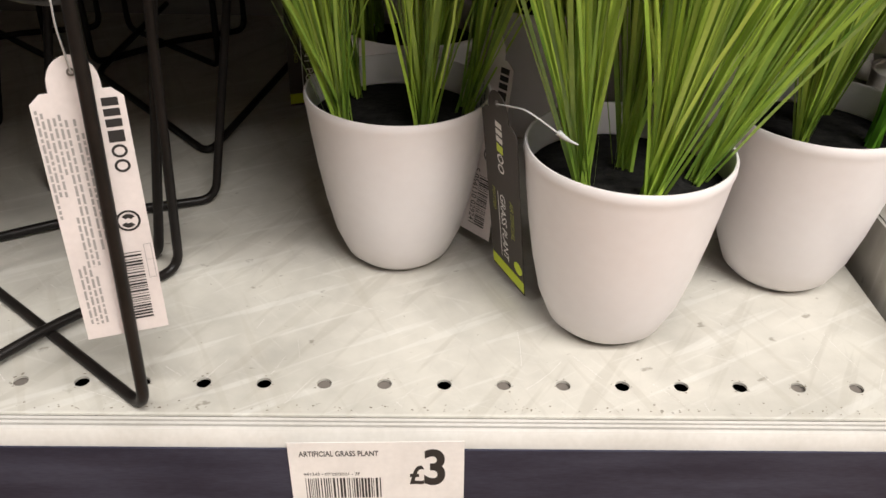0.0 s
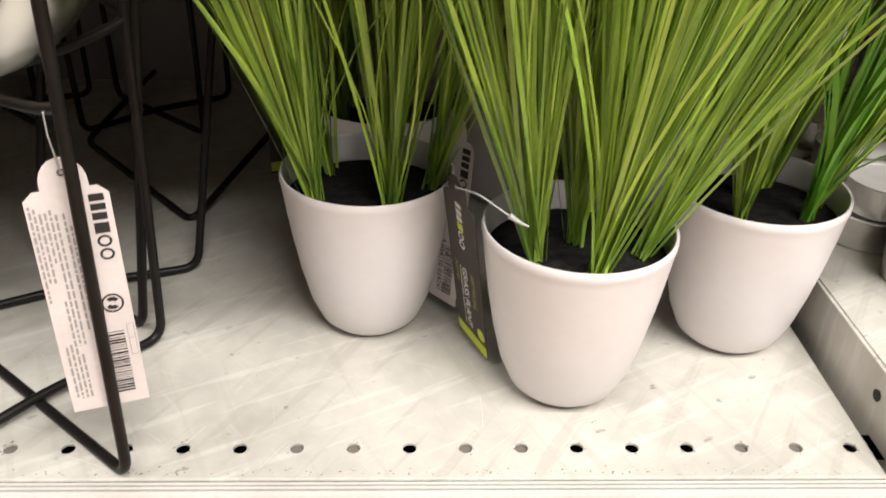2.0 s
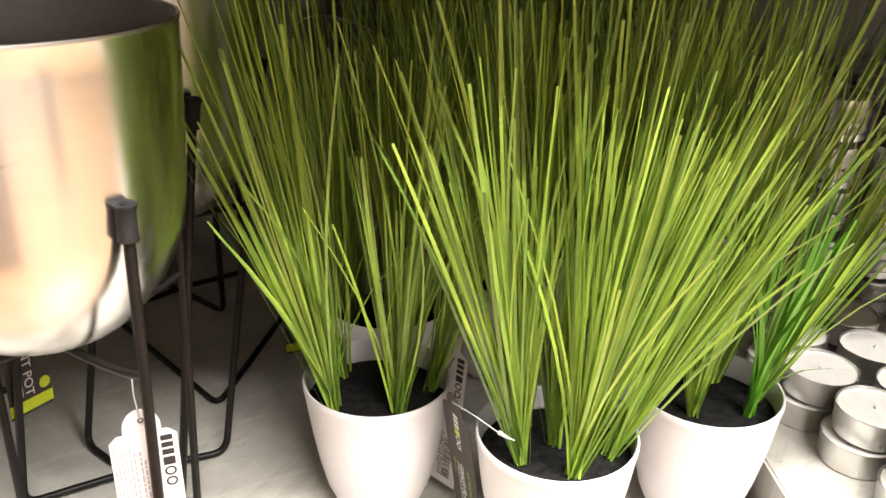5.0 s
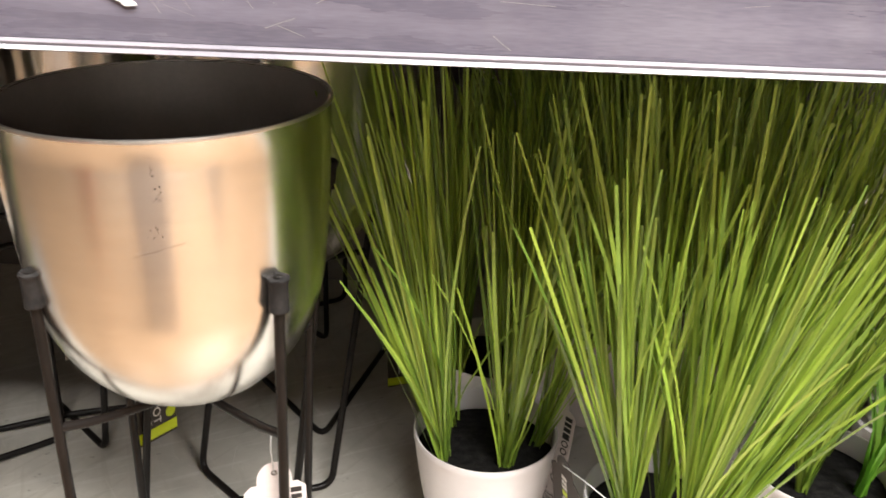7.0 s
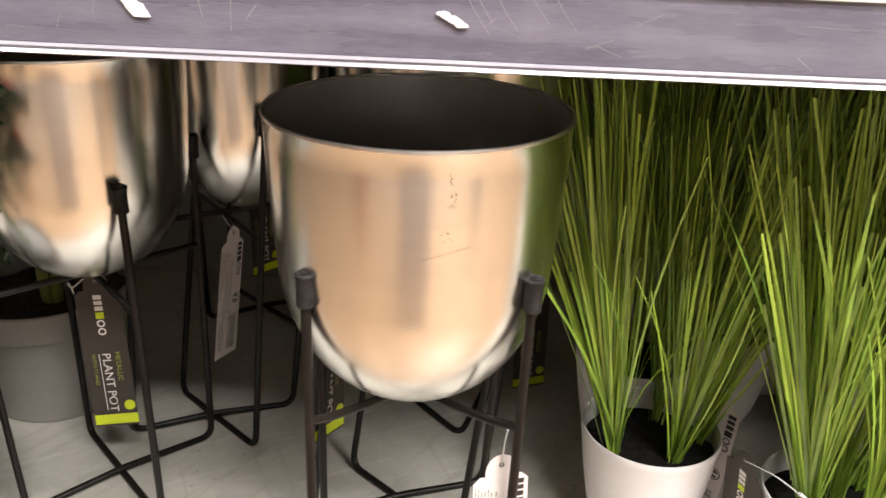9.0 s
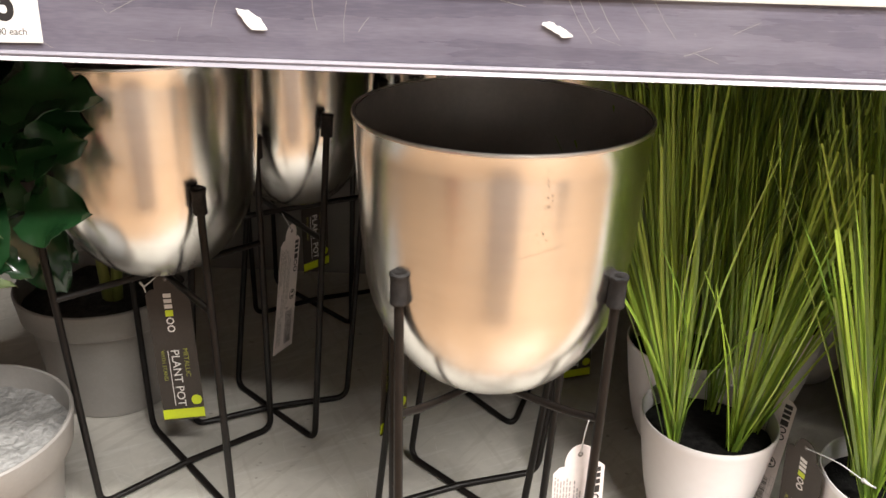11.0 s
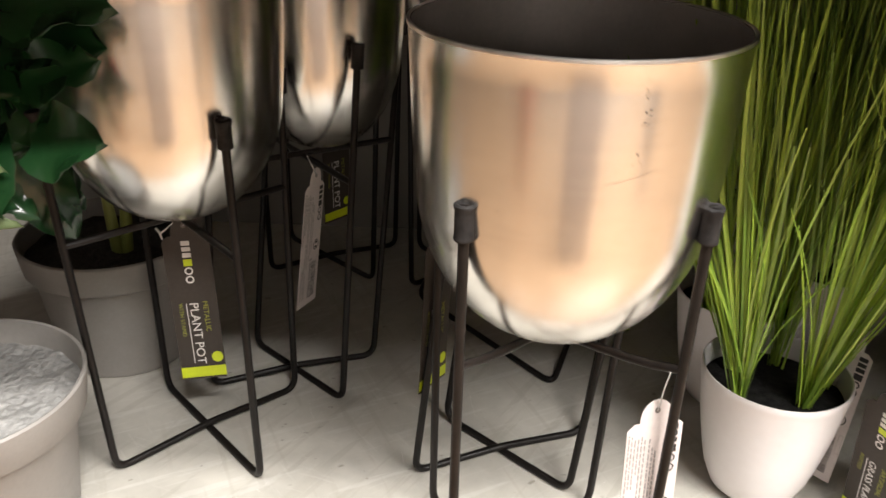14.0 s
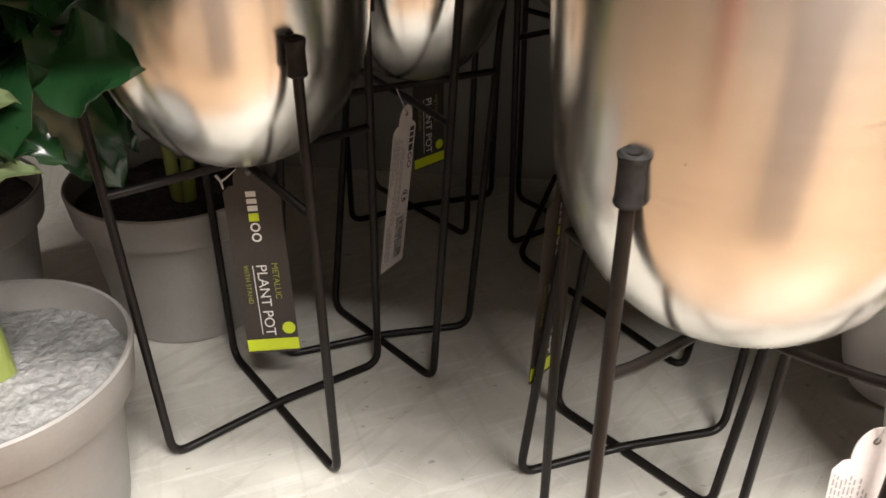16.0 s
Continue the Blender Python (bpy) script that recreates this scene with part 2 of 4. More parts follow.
def letters(text, size, material, parent, place, name="lettering", bold=0.0, squeeze=1.0):
    """Flat raised letters of the built-in font, as a mesh part. place: matrix of the line's start on its baseline."""
    data = bpy.data.curves.new(name, "FONT")
    data.body, data.size, data.offset, data.extrude = text, size, bold * size, 0.00004
    tmp = bpy.data.objects.new(name, data)
    scene.collection.objects.link(tmp)
    bpy.context.view_layer.update()
    me = bpy.data.meshes.new_from_object(tmp.evaluated_get(bpy.context.evaluated_depsgraph_get()))
    bpy.data.objects.remove(tmp)
    me.transform(place @ Matrix.Diagonal((squeeze, 1, 1, 1)))
    me.materials.clear()
    me.materials.append(material)
    ob = new(name, me)
    ob.parent = parent
    return ob


# ---- the shop round the shelf ----
def structure(name, bm, material, label, category):
    return tagged(part(name, bm, material, None), label, category, "", "structure")


structure("floor", boxed(-4, 4, -3.6, 1.2, -0.62, -0.58), M_FLOOR, "warm beige vinyl shop floor in front of the shelving", "floor")
structure("ceiling", boxed(-4, 4, -3.6, 1.2, 2.1, 2.16), M_CEIL, "pale ceiling over the shop aisle", "ceiling")
structure("wall_opposite", boxed(-4, 4, -3.7, -3.6, -0.62, 2.1), M_WALL, "plain pale wall across the aisle", "wall")
structure("wall_left", boxed(-4.1, -4, -3.6, 1.2, -0.62, 2.1), M_WALL, "plain pale end wall of the shop", "wall")
structure("wall_right", boxed(4, 4.1, -3.6, 1.2, -0.62, 2.1), M_WALL, "plain pale end wall of the shop", "wall")
structure("wall_back", boxed(-4, 4, 0.56, 0.60, -0.62, 2.1), M_WALL, "plain wall behind the shelving", "wall")
structure("back_panel", boxed(-1.2, 1.2, 0.505, 0.515, -0.3, 0.9), M_BACK, "pale enamelled steel back panel of the shelving, darkened in colour for shade", "panel")


# ---- the shelf with its row of holes ----
HOLES = [(-7 + i) * 0.025 for i in range(-22, 16)]
X0, X1 = HOLES[0] - 0.0125, 0.2085
bm = bmesh.new()


def quad(bm, x0, x1, y0, y1, z=0.0):
    bm.faces.new([bm.verts.new(p) for p in ((x0, y0, z), (x1, y0, z), (x1, y1, z), (x0, y1, z))])


YF, YA, YB, YD = 0.0125, 0.022, 0.038, 0.505
quad(bm, X0, X1, YF, YA)
quad(bm, X0, X1, YB, YD)
LAST = HOLES[-1] + 0.0125
quad(bm, LAST, X1, YA, YB)
for hx in HOLES:
    ring, rim = [], []
    for i in range(16):
        a = 2 * math.pi * (i + 0.5) / 16
        c, s = math.cos(a), math.sin(a)
        ring.append((hx + 0.0031 * c, 0.03 + 0.0031 * s))
        m = 1 / max(abs(c) / 0.0125, abs(s) / 0.008)
        rim.append((hx + c * m, 0.03 + s * m))
    inner = [bm.verts.new((x, y, 0)) for x, y in ring]
    low = [bm.verts.new((x, y, -0.0012)) for x, y in ring]
    outer = [bm.verts.new((x, y, 0)) for x, y in rim]
    for i in range(16):
        j = (i + 1) % 16
        bm.faces.new((inner[i], outer[i], outer[j], inner[j]))
        bm.faces.new((inner[i], inner[j], low[j], low[i]))
    for cx, cy in ((1, 1), (-1, 1), (-1, -1), (1, -1)):
        near = sorted(range(16), key=lambda q: (rim[q][0] - hx - cx * 0.0125) ** 2 + (rim[q][1] - 0.03 - cy * 0.008) ** 2)[:2]
        a, b = outer[near[0]], outer[near[1]]
        bm.faces.new((a, b, bm.verts.new((hx + cx * 0.0125, 0.03 + cy * 0.008, 0))))
bmesh.ops.remove_doubles(bm, verts=bm.verts, dist=0.00002)
bmesh.ops.recalc_face_normals(bm, faces=bm.faces)
for f in bm.faces:
    if abs(f.normal.z) > 0.5 and f.normal.z < 0:
        f.normal_flip()
lower = base("shelf_lower")
tagged(lower, "worn off-white steel shop shelf with a row of punched holes", "shelf", "", "structure")
part("shelf_plate", bm, M_SHELF, lower, smooth=False)
# folded front lip, side flange and a near-black sheet for the shade under the plate
bm = tube(fillet([(X0, 0.0125, -0.001), (X1, 0.0125, -0.001)], 0), 0.0011, 8)
part("folded_edge", bm, M_SHELF, lower)
part("shelf_front", boxed(X0, X1, 0.0118, 0.0134, -0.03, -0.001), M_SHELF, lower)
part("shelf_side", boxed(X1 - 0.0012, X1, 0.0134, 0.505, -0.03, -0.0004), M_SHELF, lower)
part("hollow_shade_sheet", boxed(X0, X1 - 0.002, 0.0140, 0.50, -0.034, -0.030), M_DARK, lower)
for i in (0, 5, 6, 8, 9, 13, 14):
    bm = lathe([(0.0, -0.0016), (0.0036, -0.0016), (0.0036, -0.0022), (0.0, -0.0022)], 16)
    bmesh.ops.translate(bm, vec=((i - 7) * 0.025, 0.03, 0), verts=bm.verts)
    part("hole_plug", bm, M_GREYPLUG, lower)


def extrude_x(profile, x0, x1):
    """A bar along x of the closed outline (y, z)."""
    bm = bmesh.new()
    a = [bm.verts.new((x0, y, z)) for y, z in profile]
    b = [bm.verts.new((x1, y, z)) for y, z in profile]
    n = len(profile)
    for i in range(n):
        bm.faces.new((a[i], a[(i + 1) % n], b[(i + 1) % n], b[i]))
    bm.faces.new(a)
    bm.faces.new(b[::-1])
    bmesh.ops.recalc_face_normals(bm, faces=bm.faces)
    return bm


rail = base("ticket_rail")
tagged(rail, "white plastic ticket rail with a scuffed navy strip on the shelf front", "shelf edge", "", "structure")
part("rail_body", extrude_x([(0.0116, -0.0080), (0.0106, -0.0080), (0.0104, -0.0004), (0.0090, -0.0004), (0.0088, -0.0050), (0.0083, -0.0050), (0.0081, -0.0006), (0.0068, -0.0006), (0.0066, -0.0060), (0.0059, -0.0060), (0.0057, -0.0008), (0.0042, -0.0009), (0.0037, -0.0016),
                             (0.0012, -0.0070), (0.0012, -0.0600), (-0.0022, -0.0600), (-0.0030, -0.0612), (-0.0030, -0.0640), (0.0116, -0.0640)], X0, 0.2085), M_EDGE, rail)
part("navy_strip", extrude_x([(0.0010, -0.0074), (0.0001, -0.0074), (-0.0008, -0.0598), (0.0010, -0.0598)], X0, 0.2085), M_STRIP, rail)

# ---- the shelf above ----
upper = base("shelf_upper")
tagged(upper, "steel shelf above with a scuffed dark ticket strip", "shelf", "", "structure")
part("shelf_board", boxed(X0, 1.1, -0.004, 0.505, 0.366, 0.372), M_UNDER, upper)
part("shelf_front", boxed(X0, 1.1, -0.0075, -0.0045, 0.338, 0.371), M_EDGE, upper)
part("bottom_rail", extrude_x([(-0.0045, 0.3362), (-0.0145, 0.3362), (-0.0160, 0.3368), (-0.0150, 0.3380), (-0.0143, 0.3381), (-0.0150, 0.3391), (-0.0138, 0.3400), (-0.0110, 0.3404), (-0.0078, 0.3404)], X0, 1.1), M_LIP, upper)
part("dark_strip", extrude_x([(-0.0078, 0.3406), (-0.0134, 0.3403), (-0.0110, 0.3655), (-0.0078, 0.3655)], X0, 1.1), M_STRIP_TOP, upper)
part("top_rail", extrude_x([(-0.0045, 0.3658), (-0.0125, 0.3658), (-0.0125, 0.3690), (-0.0100, 0.3735), (-0.0045, 0.3735)], X0, 1.1), M_EDGE, upper)


# ---- metal planters ----
def curve_profile(r, h, k):
    """Outer outline of a bowl-bottomed pot of rim radius r and height h."""
    out = [(0.0, 0.0)]
    for i in range(1, 15):
        a = math.pi / 2 * i / 14
        out.append((r * k * math.sin(a) ** 0.84, h * 0.51 * (1 - math.cos(a) ** 1.12)))
    for i in range(1, 7):
        t = i / 6
        out.append((r * (k + (1 - k) * t ** 0.7), h * (0.51 + 0.49 * t)))
    return out


def metal_pot(x, y, z, r, h, label, tilt=(0, 0)):
    thing = base("metal_pot", x, y, z)
    thing.rotation_euler = (radians(tilt[0]), radians(tilt[1]), 0)
    tagged(thing, label, "plant pot", "metal planters")
    prof = curve_profile(r, h, 0.940)
    part("pot_body", lathe(prof + [(r + 0.0004, h + 0.0006), (r - 0.0004, h + 0.0012), (r - 0.0014, h + 0.0006)], 96), M_ALU, thing)
    part("rim", lathe([(r - 0.0012, h + 0.0004), (r - 0.0009, h + 0.0013), (r - 0.0003, h + 0.0016), (r + 0.0004, h + 0.0013), (r + 0.0006, h + 0.0004), (r + 0.0005, h - 0.0002)], 96), M_RIM, thing, "polished rolled rim")
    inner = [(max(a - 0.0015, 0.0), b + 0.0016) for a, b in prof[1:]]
    part("pot_inside", lathe([(0.0, 0.0022)] + inner[:-1] + [(r - 0.0014, h + 0.0004)], 96), M_ALU_IN, thing, "inside in darker metal that carries the shade")
    return thing


WIRE = 0.0024


def plant_stand(feet, tops, bar_z, label, bent=0.010, dish=0.0):
    """Two U-shaped wire frames that cross on the shelf, two crossbars under the pot, a rubber cap on each leg.
    feet, tops: four points round, opposite ones belong to one frame."""
    c = sum((Vector(p) for p in feet), Vector()) / 4
    thing = base("plant_stand", c.x, c.y, 0)
    off = Vector((c.x, c.y, 0))
    tagged(thing, label, "plant stand", "wire plant stands")
    for a, b, lift in ((0, 2, 0.0), (1, 3, 2 * WIRE - 0.0006)):
        fa, fb, ta, tb = (Vector(p) - off for p in (feet[a], feet[b], tops[a], tops[b]))
        mid = (fa + fb) / 2
        mid.z = WIRE + lift * 0.9
        fa.z = fb.z = WIRE
        path = fillet([ta, fa, mid, fb, tb], bent, 7)
        part("wire_frame", tube(path, WIRE), M_WIRE, thing)
        pa = fa.lerp(ta, (bar_z - WIRE) / (ta.z - WIRE))
        pb = fb.lerp(tb, (bar_z - WIRE) / (tb.z - WIRE))
        up = Vector((0, 0, lift * 0.5))
        low = Vector((0, 0, dish))
        run = [pa.lerp(pb, k / 10) + up - low * math.sin(math.pi * k / 10) ** 0.7 for k in range(11)]
        part("crossbar", tube(run, WIRE * 0.92), M_WIRE, thing)
    for q in range(4):
        f, t = Vector(feet[q]) - off, Vector(tops[q]) - off
        f.z = WIRE
        d = (t - f).normalized()
        bm = lathe([(0.0, 0.0002), (0.0026, 0.0), (0.0040, 0.0), (0.00435, 0.0006), (0.0043, 0.0014), (0.0041, 0.0024), (0.00405, 0.0118), (0.0043, 0.0136), (0.0047, 0.0144), (0.00465, 0.0152), (0.0036, 0.0160), (0.0018, 0.0156), (0.0, 0.0162)], 20)
        for v in bm.verts:
            if v.co.z > 0.0135:
                v.co.z += 0.0007 * noise.noise(v.co * 420 + Vector((q * 3.1, c.x * 40, 0)))
                v.co.xy *= 1 + 0.10 * noise.noise(v.co * 300 + Vector((0, q * 5.3, c.y * 30)))
        m = Matrix.Translation(t - d * 0.0158) @ d.to_track_quat("Z", "Y").to_matrix().to_4x4()
        bm.transform(m)
        part("rubber_cap", bm, M_CAP, thing)
    return thing


def ring4(cx, cy, offs, z):
    return [(cx + a, cy + b, z) for a, b in offs]


# the two large planters in front
plant_stand([(-0.1185, 0.0120, 0), (-0.2130, 0.0080, 0), (-0.2255, 0.1030, 0), (-0.1290, 0.1100, 0)],
            [(-0.1138, 0.0172, 0.2415), (-0.2130, 0.0088, 0.2425), (-0.2260, 0.1100, 0.2425), (-0.1190, 0.1140, 0.2425)], 0.1645,
            "black wire plant stand with rubber caps on the shelf front", dish=0.0085)
metal_pot(-0.1690, 0.0603, 0.1597, 0.0706, 0.1438, "satin aluminium plant pot with dark scuffs in its stand")
plant_stand(ring4(-0.3800, 0.1660, [(0.0448, -0.0490), (-0.0480, -0.0465), (-0.0450, 0.0445), (0.0475, 0.0490)], 0.0),
            ring4(-0.3845, 0.1705, [(0.0462, -0.0530), (-0.0555, -0.0495), (-0.0480, 0.0530), (0.0530, 0.0530)], 0.238), 0.1575,
            "black wire plant stand beside grey planters")
metal_pot(-0.3845, 0.1705, 0.1618, 0.0690, 0.1445, "satin aluminium plant pot reflecting red in its wire stand")
# the smaller ones behind, leaning a little
SMALL = [(0.041, -0.0345), (-0.0565, -0.023), (-0.038, 0.036), (0.0565, 0.0255)]
TOPS = [(0.0350, -0.0560), (-0.0660, -0.0430), (-0.0430, 0.0540), (0.0540, 0.0450)]
for bx, by, px, py in ((-0.3365, 0.2376, -0.3180, 0.2880), (-0.1820, 0.1525, -0.1480, 0.1930)):
    plant_stand(ring4(bx, by, SMALL, 0.0), ring4(px, py, TOPS, 0.253), 0.1630, "black wire plant stand leaning a little behind another")
    metal_pot(px + 0.001, py, 0.1670, 0.0610, 0.145, "small satin aluminium plant pot behind a larger one")
plant_stand(ring4(-0.340, 0.4300, [(0.046, -0.043), (-0.050, -0.031), (-0.046, 0.040), (0.060, 0.031)], 0.0),
            ring4(-0.335, 0.4250, [(0.049, -0.046), (-0.054, -0.035), (-0.048, 0.042), (0.060, 0.034)], 0.245), 0.165,
            "black wire plant stand at the back panel")
metal_pot(-0.336, 0.4250, 0.1700, 0.062, 0.14, "satin aluminium plant pot at the back panel")
plant_stand(ring4(-0.2100, 0.4200, [(0.046, -0.043), (-0.048, -0.042), (-0.046, 0.040), (0.050, 0.040)], 0.0),
            ring4(-0.2100, 0.4200, [(0.049, -0.046), (-0.051, -0.045), (-0.048, 0.042), (0.052, 0.042)], 0.245), 0.165,
            "black wire plant stand at the back panel")
metal_pot(-0.2100, 0.4200, 0.1700, 0.062, 0.14, "satin aluminium plant pot at the back panel")


# ---- artificial grass ----
def blade(bm, root, tip_dir, length, width, bend, face):
    """One flat plastic blade, slightly folded, cut blunt at the tip."""
    d = tip_dir.normalized()
    out = Vector((d.x, d.y, 0))
    side = d.cross(Vector((math.cos(face), math.sin(face), 0.2))).normalized()
    nrm = d.cross(side)
    sway = Vector((-d.y, d.x, 0)).normalized() * (bend * math.sin(face * 7) * 1.6)
    left, right = [], []
    n = 6
    for i in range(n):
        t = i / (n - 1)
        p = root + d * (length * t) + out * (bend * t * t) + sway * (t * t) + Vector((0, 0, -abs(bend) * 0.35 * t * t))
        w = width * (0.85 + 0.35 * t) * (1 - 0.45 * t ** 4)
        left.append(bm.verts.new(p - side * w / 2 + nrm * w * 0.12))
        right.append(bm.verts.new(p + side * w / 2 + nrm * w * 0.12))
    for i in range(n - 1):
        bm.faces.new((left[i], right[i], right[i + 1], left[i + 1]))


def tuft(rng, root, axis, count, length, spread, material, parent, wide=0.0019):
    bm = bmesh.new()
    for _ in range(count):
        a, f = rng.uniform(0, 2 * math.pi), rng.uniform(0.0, 1.0) ** 0.6
        r = spread * f
        d = Vector((axis[0] + r * math.cos(a), axis[1] + r * math.sin(a), 1.0))
        q = Vector(root) + Vector((rng.gauss(0, 0.0015) + d.x * 0.003, rng.gauss(0, 0.0015) + d.y * 0.003, rng.uniform(-0.006, -0.001)))
        ln = length * (1.08 - 0.46 * rng.random() ** 1.5)
        ln *= 1 - 0.16 * f
        at_rim = Vector((q.x + d.x * 0.011, q.y + d.y * 0.011))
        if at_rim.length > 0.0395:
            push = at_rim.normalized() * (at_rim.length - 0.0395)
            q -= Vector((push.x, push.y, 0))
        ln = min(ln, (0.331 - q.z) / (d.z / d.length))
        blade(bm, q, d, ln, wide * rng.uniform(0.4, 1.2), rng.gauss(0.006, 0.015), rng.uniform(0, 6.283))
    return part("grass_tuft", bm, material, parent, smooth=False)


POT_PROFILE = [(0.0, 0.0), (0.0190, 0.0), (0.0225, 0.0010), (0.0268, 0.0050), (0.0318, 0.017), (0.0358, 0.034), (0.0390, 0.052), (0.0413, 0.068), (0.0428, 0.080), (0.0433, 0.0835),
               (0.0437, 0.0848), (0.0437, 0.0878), (0.0432, 0.0888), (0.0424, 0.0886), (0.0418, 0.0875), (0.0412, 0.074)]


def grass_plant(x, y, seed, roots, label, count=72, length=0.254, turn=0.0):
    rng = random.Random(seed)
    thing = base("artificial_grass_plant", x, y, 0)
    tagged(thing, label, "artificial plant", "potted grasses")
    part("pot", lathe(POT_PROFILE, 72), M_POT, thing, "white plastic pot")
    part("soil", lathe([(0.0, 0.0755), (0.012, 0.0757), (0.026, 0.0750), (0.0413, 0.0735), (0.0412, 0.0700), (0.0, 0.0700)], 40), M_SOIL, thing, "dark foam soil")
    for rx, ry, ax, ay, n, ln, fresh in roots:
        tuft(rng, (rx, ry, 0.079), (ax, ay), int(count * n), length * ln, 0.17 if fresh else 0.235, M_GRASS_B if fresh else M_GRASS, thing, 0.0025 if fresh else 0.0018)
    return thing


ROOTS_A = [(-0.0238, -0.0150, -0.16, -0.06, 1.1, 1.0, 0), (0.0120, -0.0180, 0.05, -0.08, 0.85, 0.92, 0), (0.0315, 0.0040, 0.26, 0.04, 0.55, 0.9, 0), (-0.020, 0.020, -0.20, 0.12, 0.6, 1.0, 0), (0.008, 0.024, 0.08, 0.18, 0.6, 1.0, 0)]
ROOTS_B = [(0.0052, -0.0213, 0.10, -0.10, 1.75, 1.02, 0), (-0.0194, -0.0115, -0.17, -0.06, 1.15, 0.98, 0), (0.0270, -0.0066, 0.40, -0.01, 0.85, 0.95, 0), (-0.014, 0.020, -0.10, 0.14, 1.0, 1.05, 0), (0.020, 0.022, 0.22, 0.14, 1.0, 1.05, 0), (0.0, 0.004, 0.02, 0.04, 0.8, 1.06, 0)]
ROOTS_C = [(-0.0110, -0.0115, 0.00, -0.05, 1.1, 1.0, 0), (0.0220, -0.0115, 0.10, -0.06, 0.45, 0.58, 1), (0.0330, 0.0040, 0.36, 0.04, 0.8, 0.95, 0), (-0.020, 0.020, -0.12, 0.14, 1.0, 1.04, 0), (0.014, 0.024, 0.20, 0.16, 1.0, 1.05, 0), (0.0, 0.008, 0.06, 0.04, 0.9, 1.06, 0)]
grass_plant(-0.0220, 0.1350, 11, ROOTS_A, "lime green artificial grass in a white plastic pot")
grass_plant(0.0751, 0.0786, 12, ROOTS_B, "lime green artificial grass in a white pot with dark tag")
grass_plant(0.1705, 0.1202, 13, ROOTS_C, "green artificial grass with a short fresh tuft in a white pot")
for i, (gx, gy) in enumerate(((-0.0160, 0.2320), (0.0640, 0.2850), (0.1640, 0.2550), (0.1200, 0.3400), (0.1750, 0.4000), (0.0400, 0.4250))):
    grass_plant(gx, gy, 40 + i, (ROOTS_A, ROOTS_B, ROOTS_C)[i % 2], "lime green artificial grass in a white pot, second row", count=80, length=0.250)

# ---- a stand tipped over at the back, with its pot ----
tipped = base("plant_stand", -0.17, 0.34, 0)
tagged(tipped, "black wire plant stand tipped over at the back", "plant stand", "wire plant stands")
for path in ([(-0.078, 0.430, 0.030), (-0.1415, 0.233, 0.0024), (-0.250, 0.360, 0.0024), (-0.225, 0.470, 0.020)],):
    part("wire_frame", tube(fillet([Vector(p) - Vector((-0.17, 0.34, 0)) for p in path], 0.012, 7), WIRE), M_WIRE, tipped)
metal_pot(-0.0930, 0.4300, 0.1150, 0.055, 0.125, "small satin aluminium plant pot tipped on its side at the back", tilt=(-38, 24))

# ---- scuffs on the front metal pot ----
def scuffs():
    rng = random.Random(5)
    thing = base("scuff_marks", -0.169, 0.060, 0)
    tagged(thing, "small dark scuffs on the satin metal pot", "scuffs", "", "stuff")
    bm = bmesh.new()
    prof = [(r, z + 0.1595) for r, z in curve_profile(0.0706, 0.1438, 0.940)]

    def radius(z):
        for (r0, z0), (r1, z1) in zip(prof, prof[1:]):
            if z0 <= z <= z1:
                return r0 + (r1 - r0) * (z - z0) / max(z1 - z0, 1e-6)
        return 0.07

    for z, a, s, n in ((0.3000, -74.6, 0.0008, 2), (0.2925, -75.3, 0.0013, 5), (0.286, -75.6, 0.0012, 3), (0.2815, -74.0, 0.0013, 7), (0.276, -72.5, 0.0009, 3), (0.269, -76.0, 0.0014, 7), (0.262, -66.0, 0.0006, 3), (0.240, -118.0, 0.0010, 3), (0.241, -74.0, 0.0009, 2)):
        for _ in range(n):
            zz, aa = z + rng.gauss(0, 0.0016), radians(a + rng.gauss(0, 0.9))
            r = radius(zz) + 0.00022
            w, h = s * rng.uniform(0.15, 0.55), s * rng.uniform(0.2, 0.75)
            t = Vector((-math.sin(aa), math.cos(aa), 0))
            c = Vector((math.cos(aa) * r, math.sin(aa) * r, zz))
            bm.faces.new([bm.verts.new(c + t * w * x + Vector((0, 0, h * y))) for x, y in ((-0.5, -0.2), (0.1, -0.5), (0.5, 0.1), (-0.1, 0.5))])
    for k in range(5):
        q = []
        for s in (0.0, 1.0):
            aa, zz = radians(-84.5 + 3.4 * (k + s)), 0.2585 + 0.0011 * (k + s)
            r = radius(zz) + 0.00025
            q += [Vector((math.cos(aa) * r, math.sin(aa) * r, zz - 0.00004)), Vector((math.cos(aa) * r, math.sin(aa) * r, zz + 0.00004))]
        bm.faces.new([bm.verts.new(v) for v in (q[0], q[2], q[3], q[1])])
    part("marks", bm, M_CAP, thing, smooth=False)["kind"] = "stuff"


scuffs()


# ---- swing tags ----
TAG_W, TAG_H = 0.0286, 0.106


def tag_outline():
    w, h = TAG_W / 2, TAG_H
    right = [(w, 0.0), (w, h - 0.0150), (w - 0.0035, h - 0.0118), (w - 0.0062, h - 0.0118), (w - 0.0062, h - 0.0095)]
    dome = [((w - 0.0062) * math.cos(a), h - 0.0095 + 0.0095 * math.sin(a)) for a in [math.pi * i / 12 for i in range(1, 12)]]
    left = [(-x, z) for x, z in right[::-1]]
    return right + dome + left


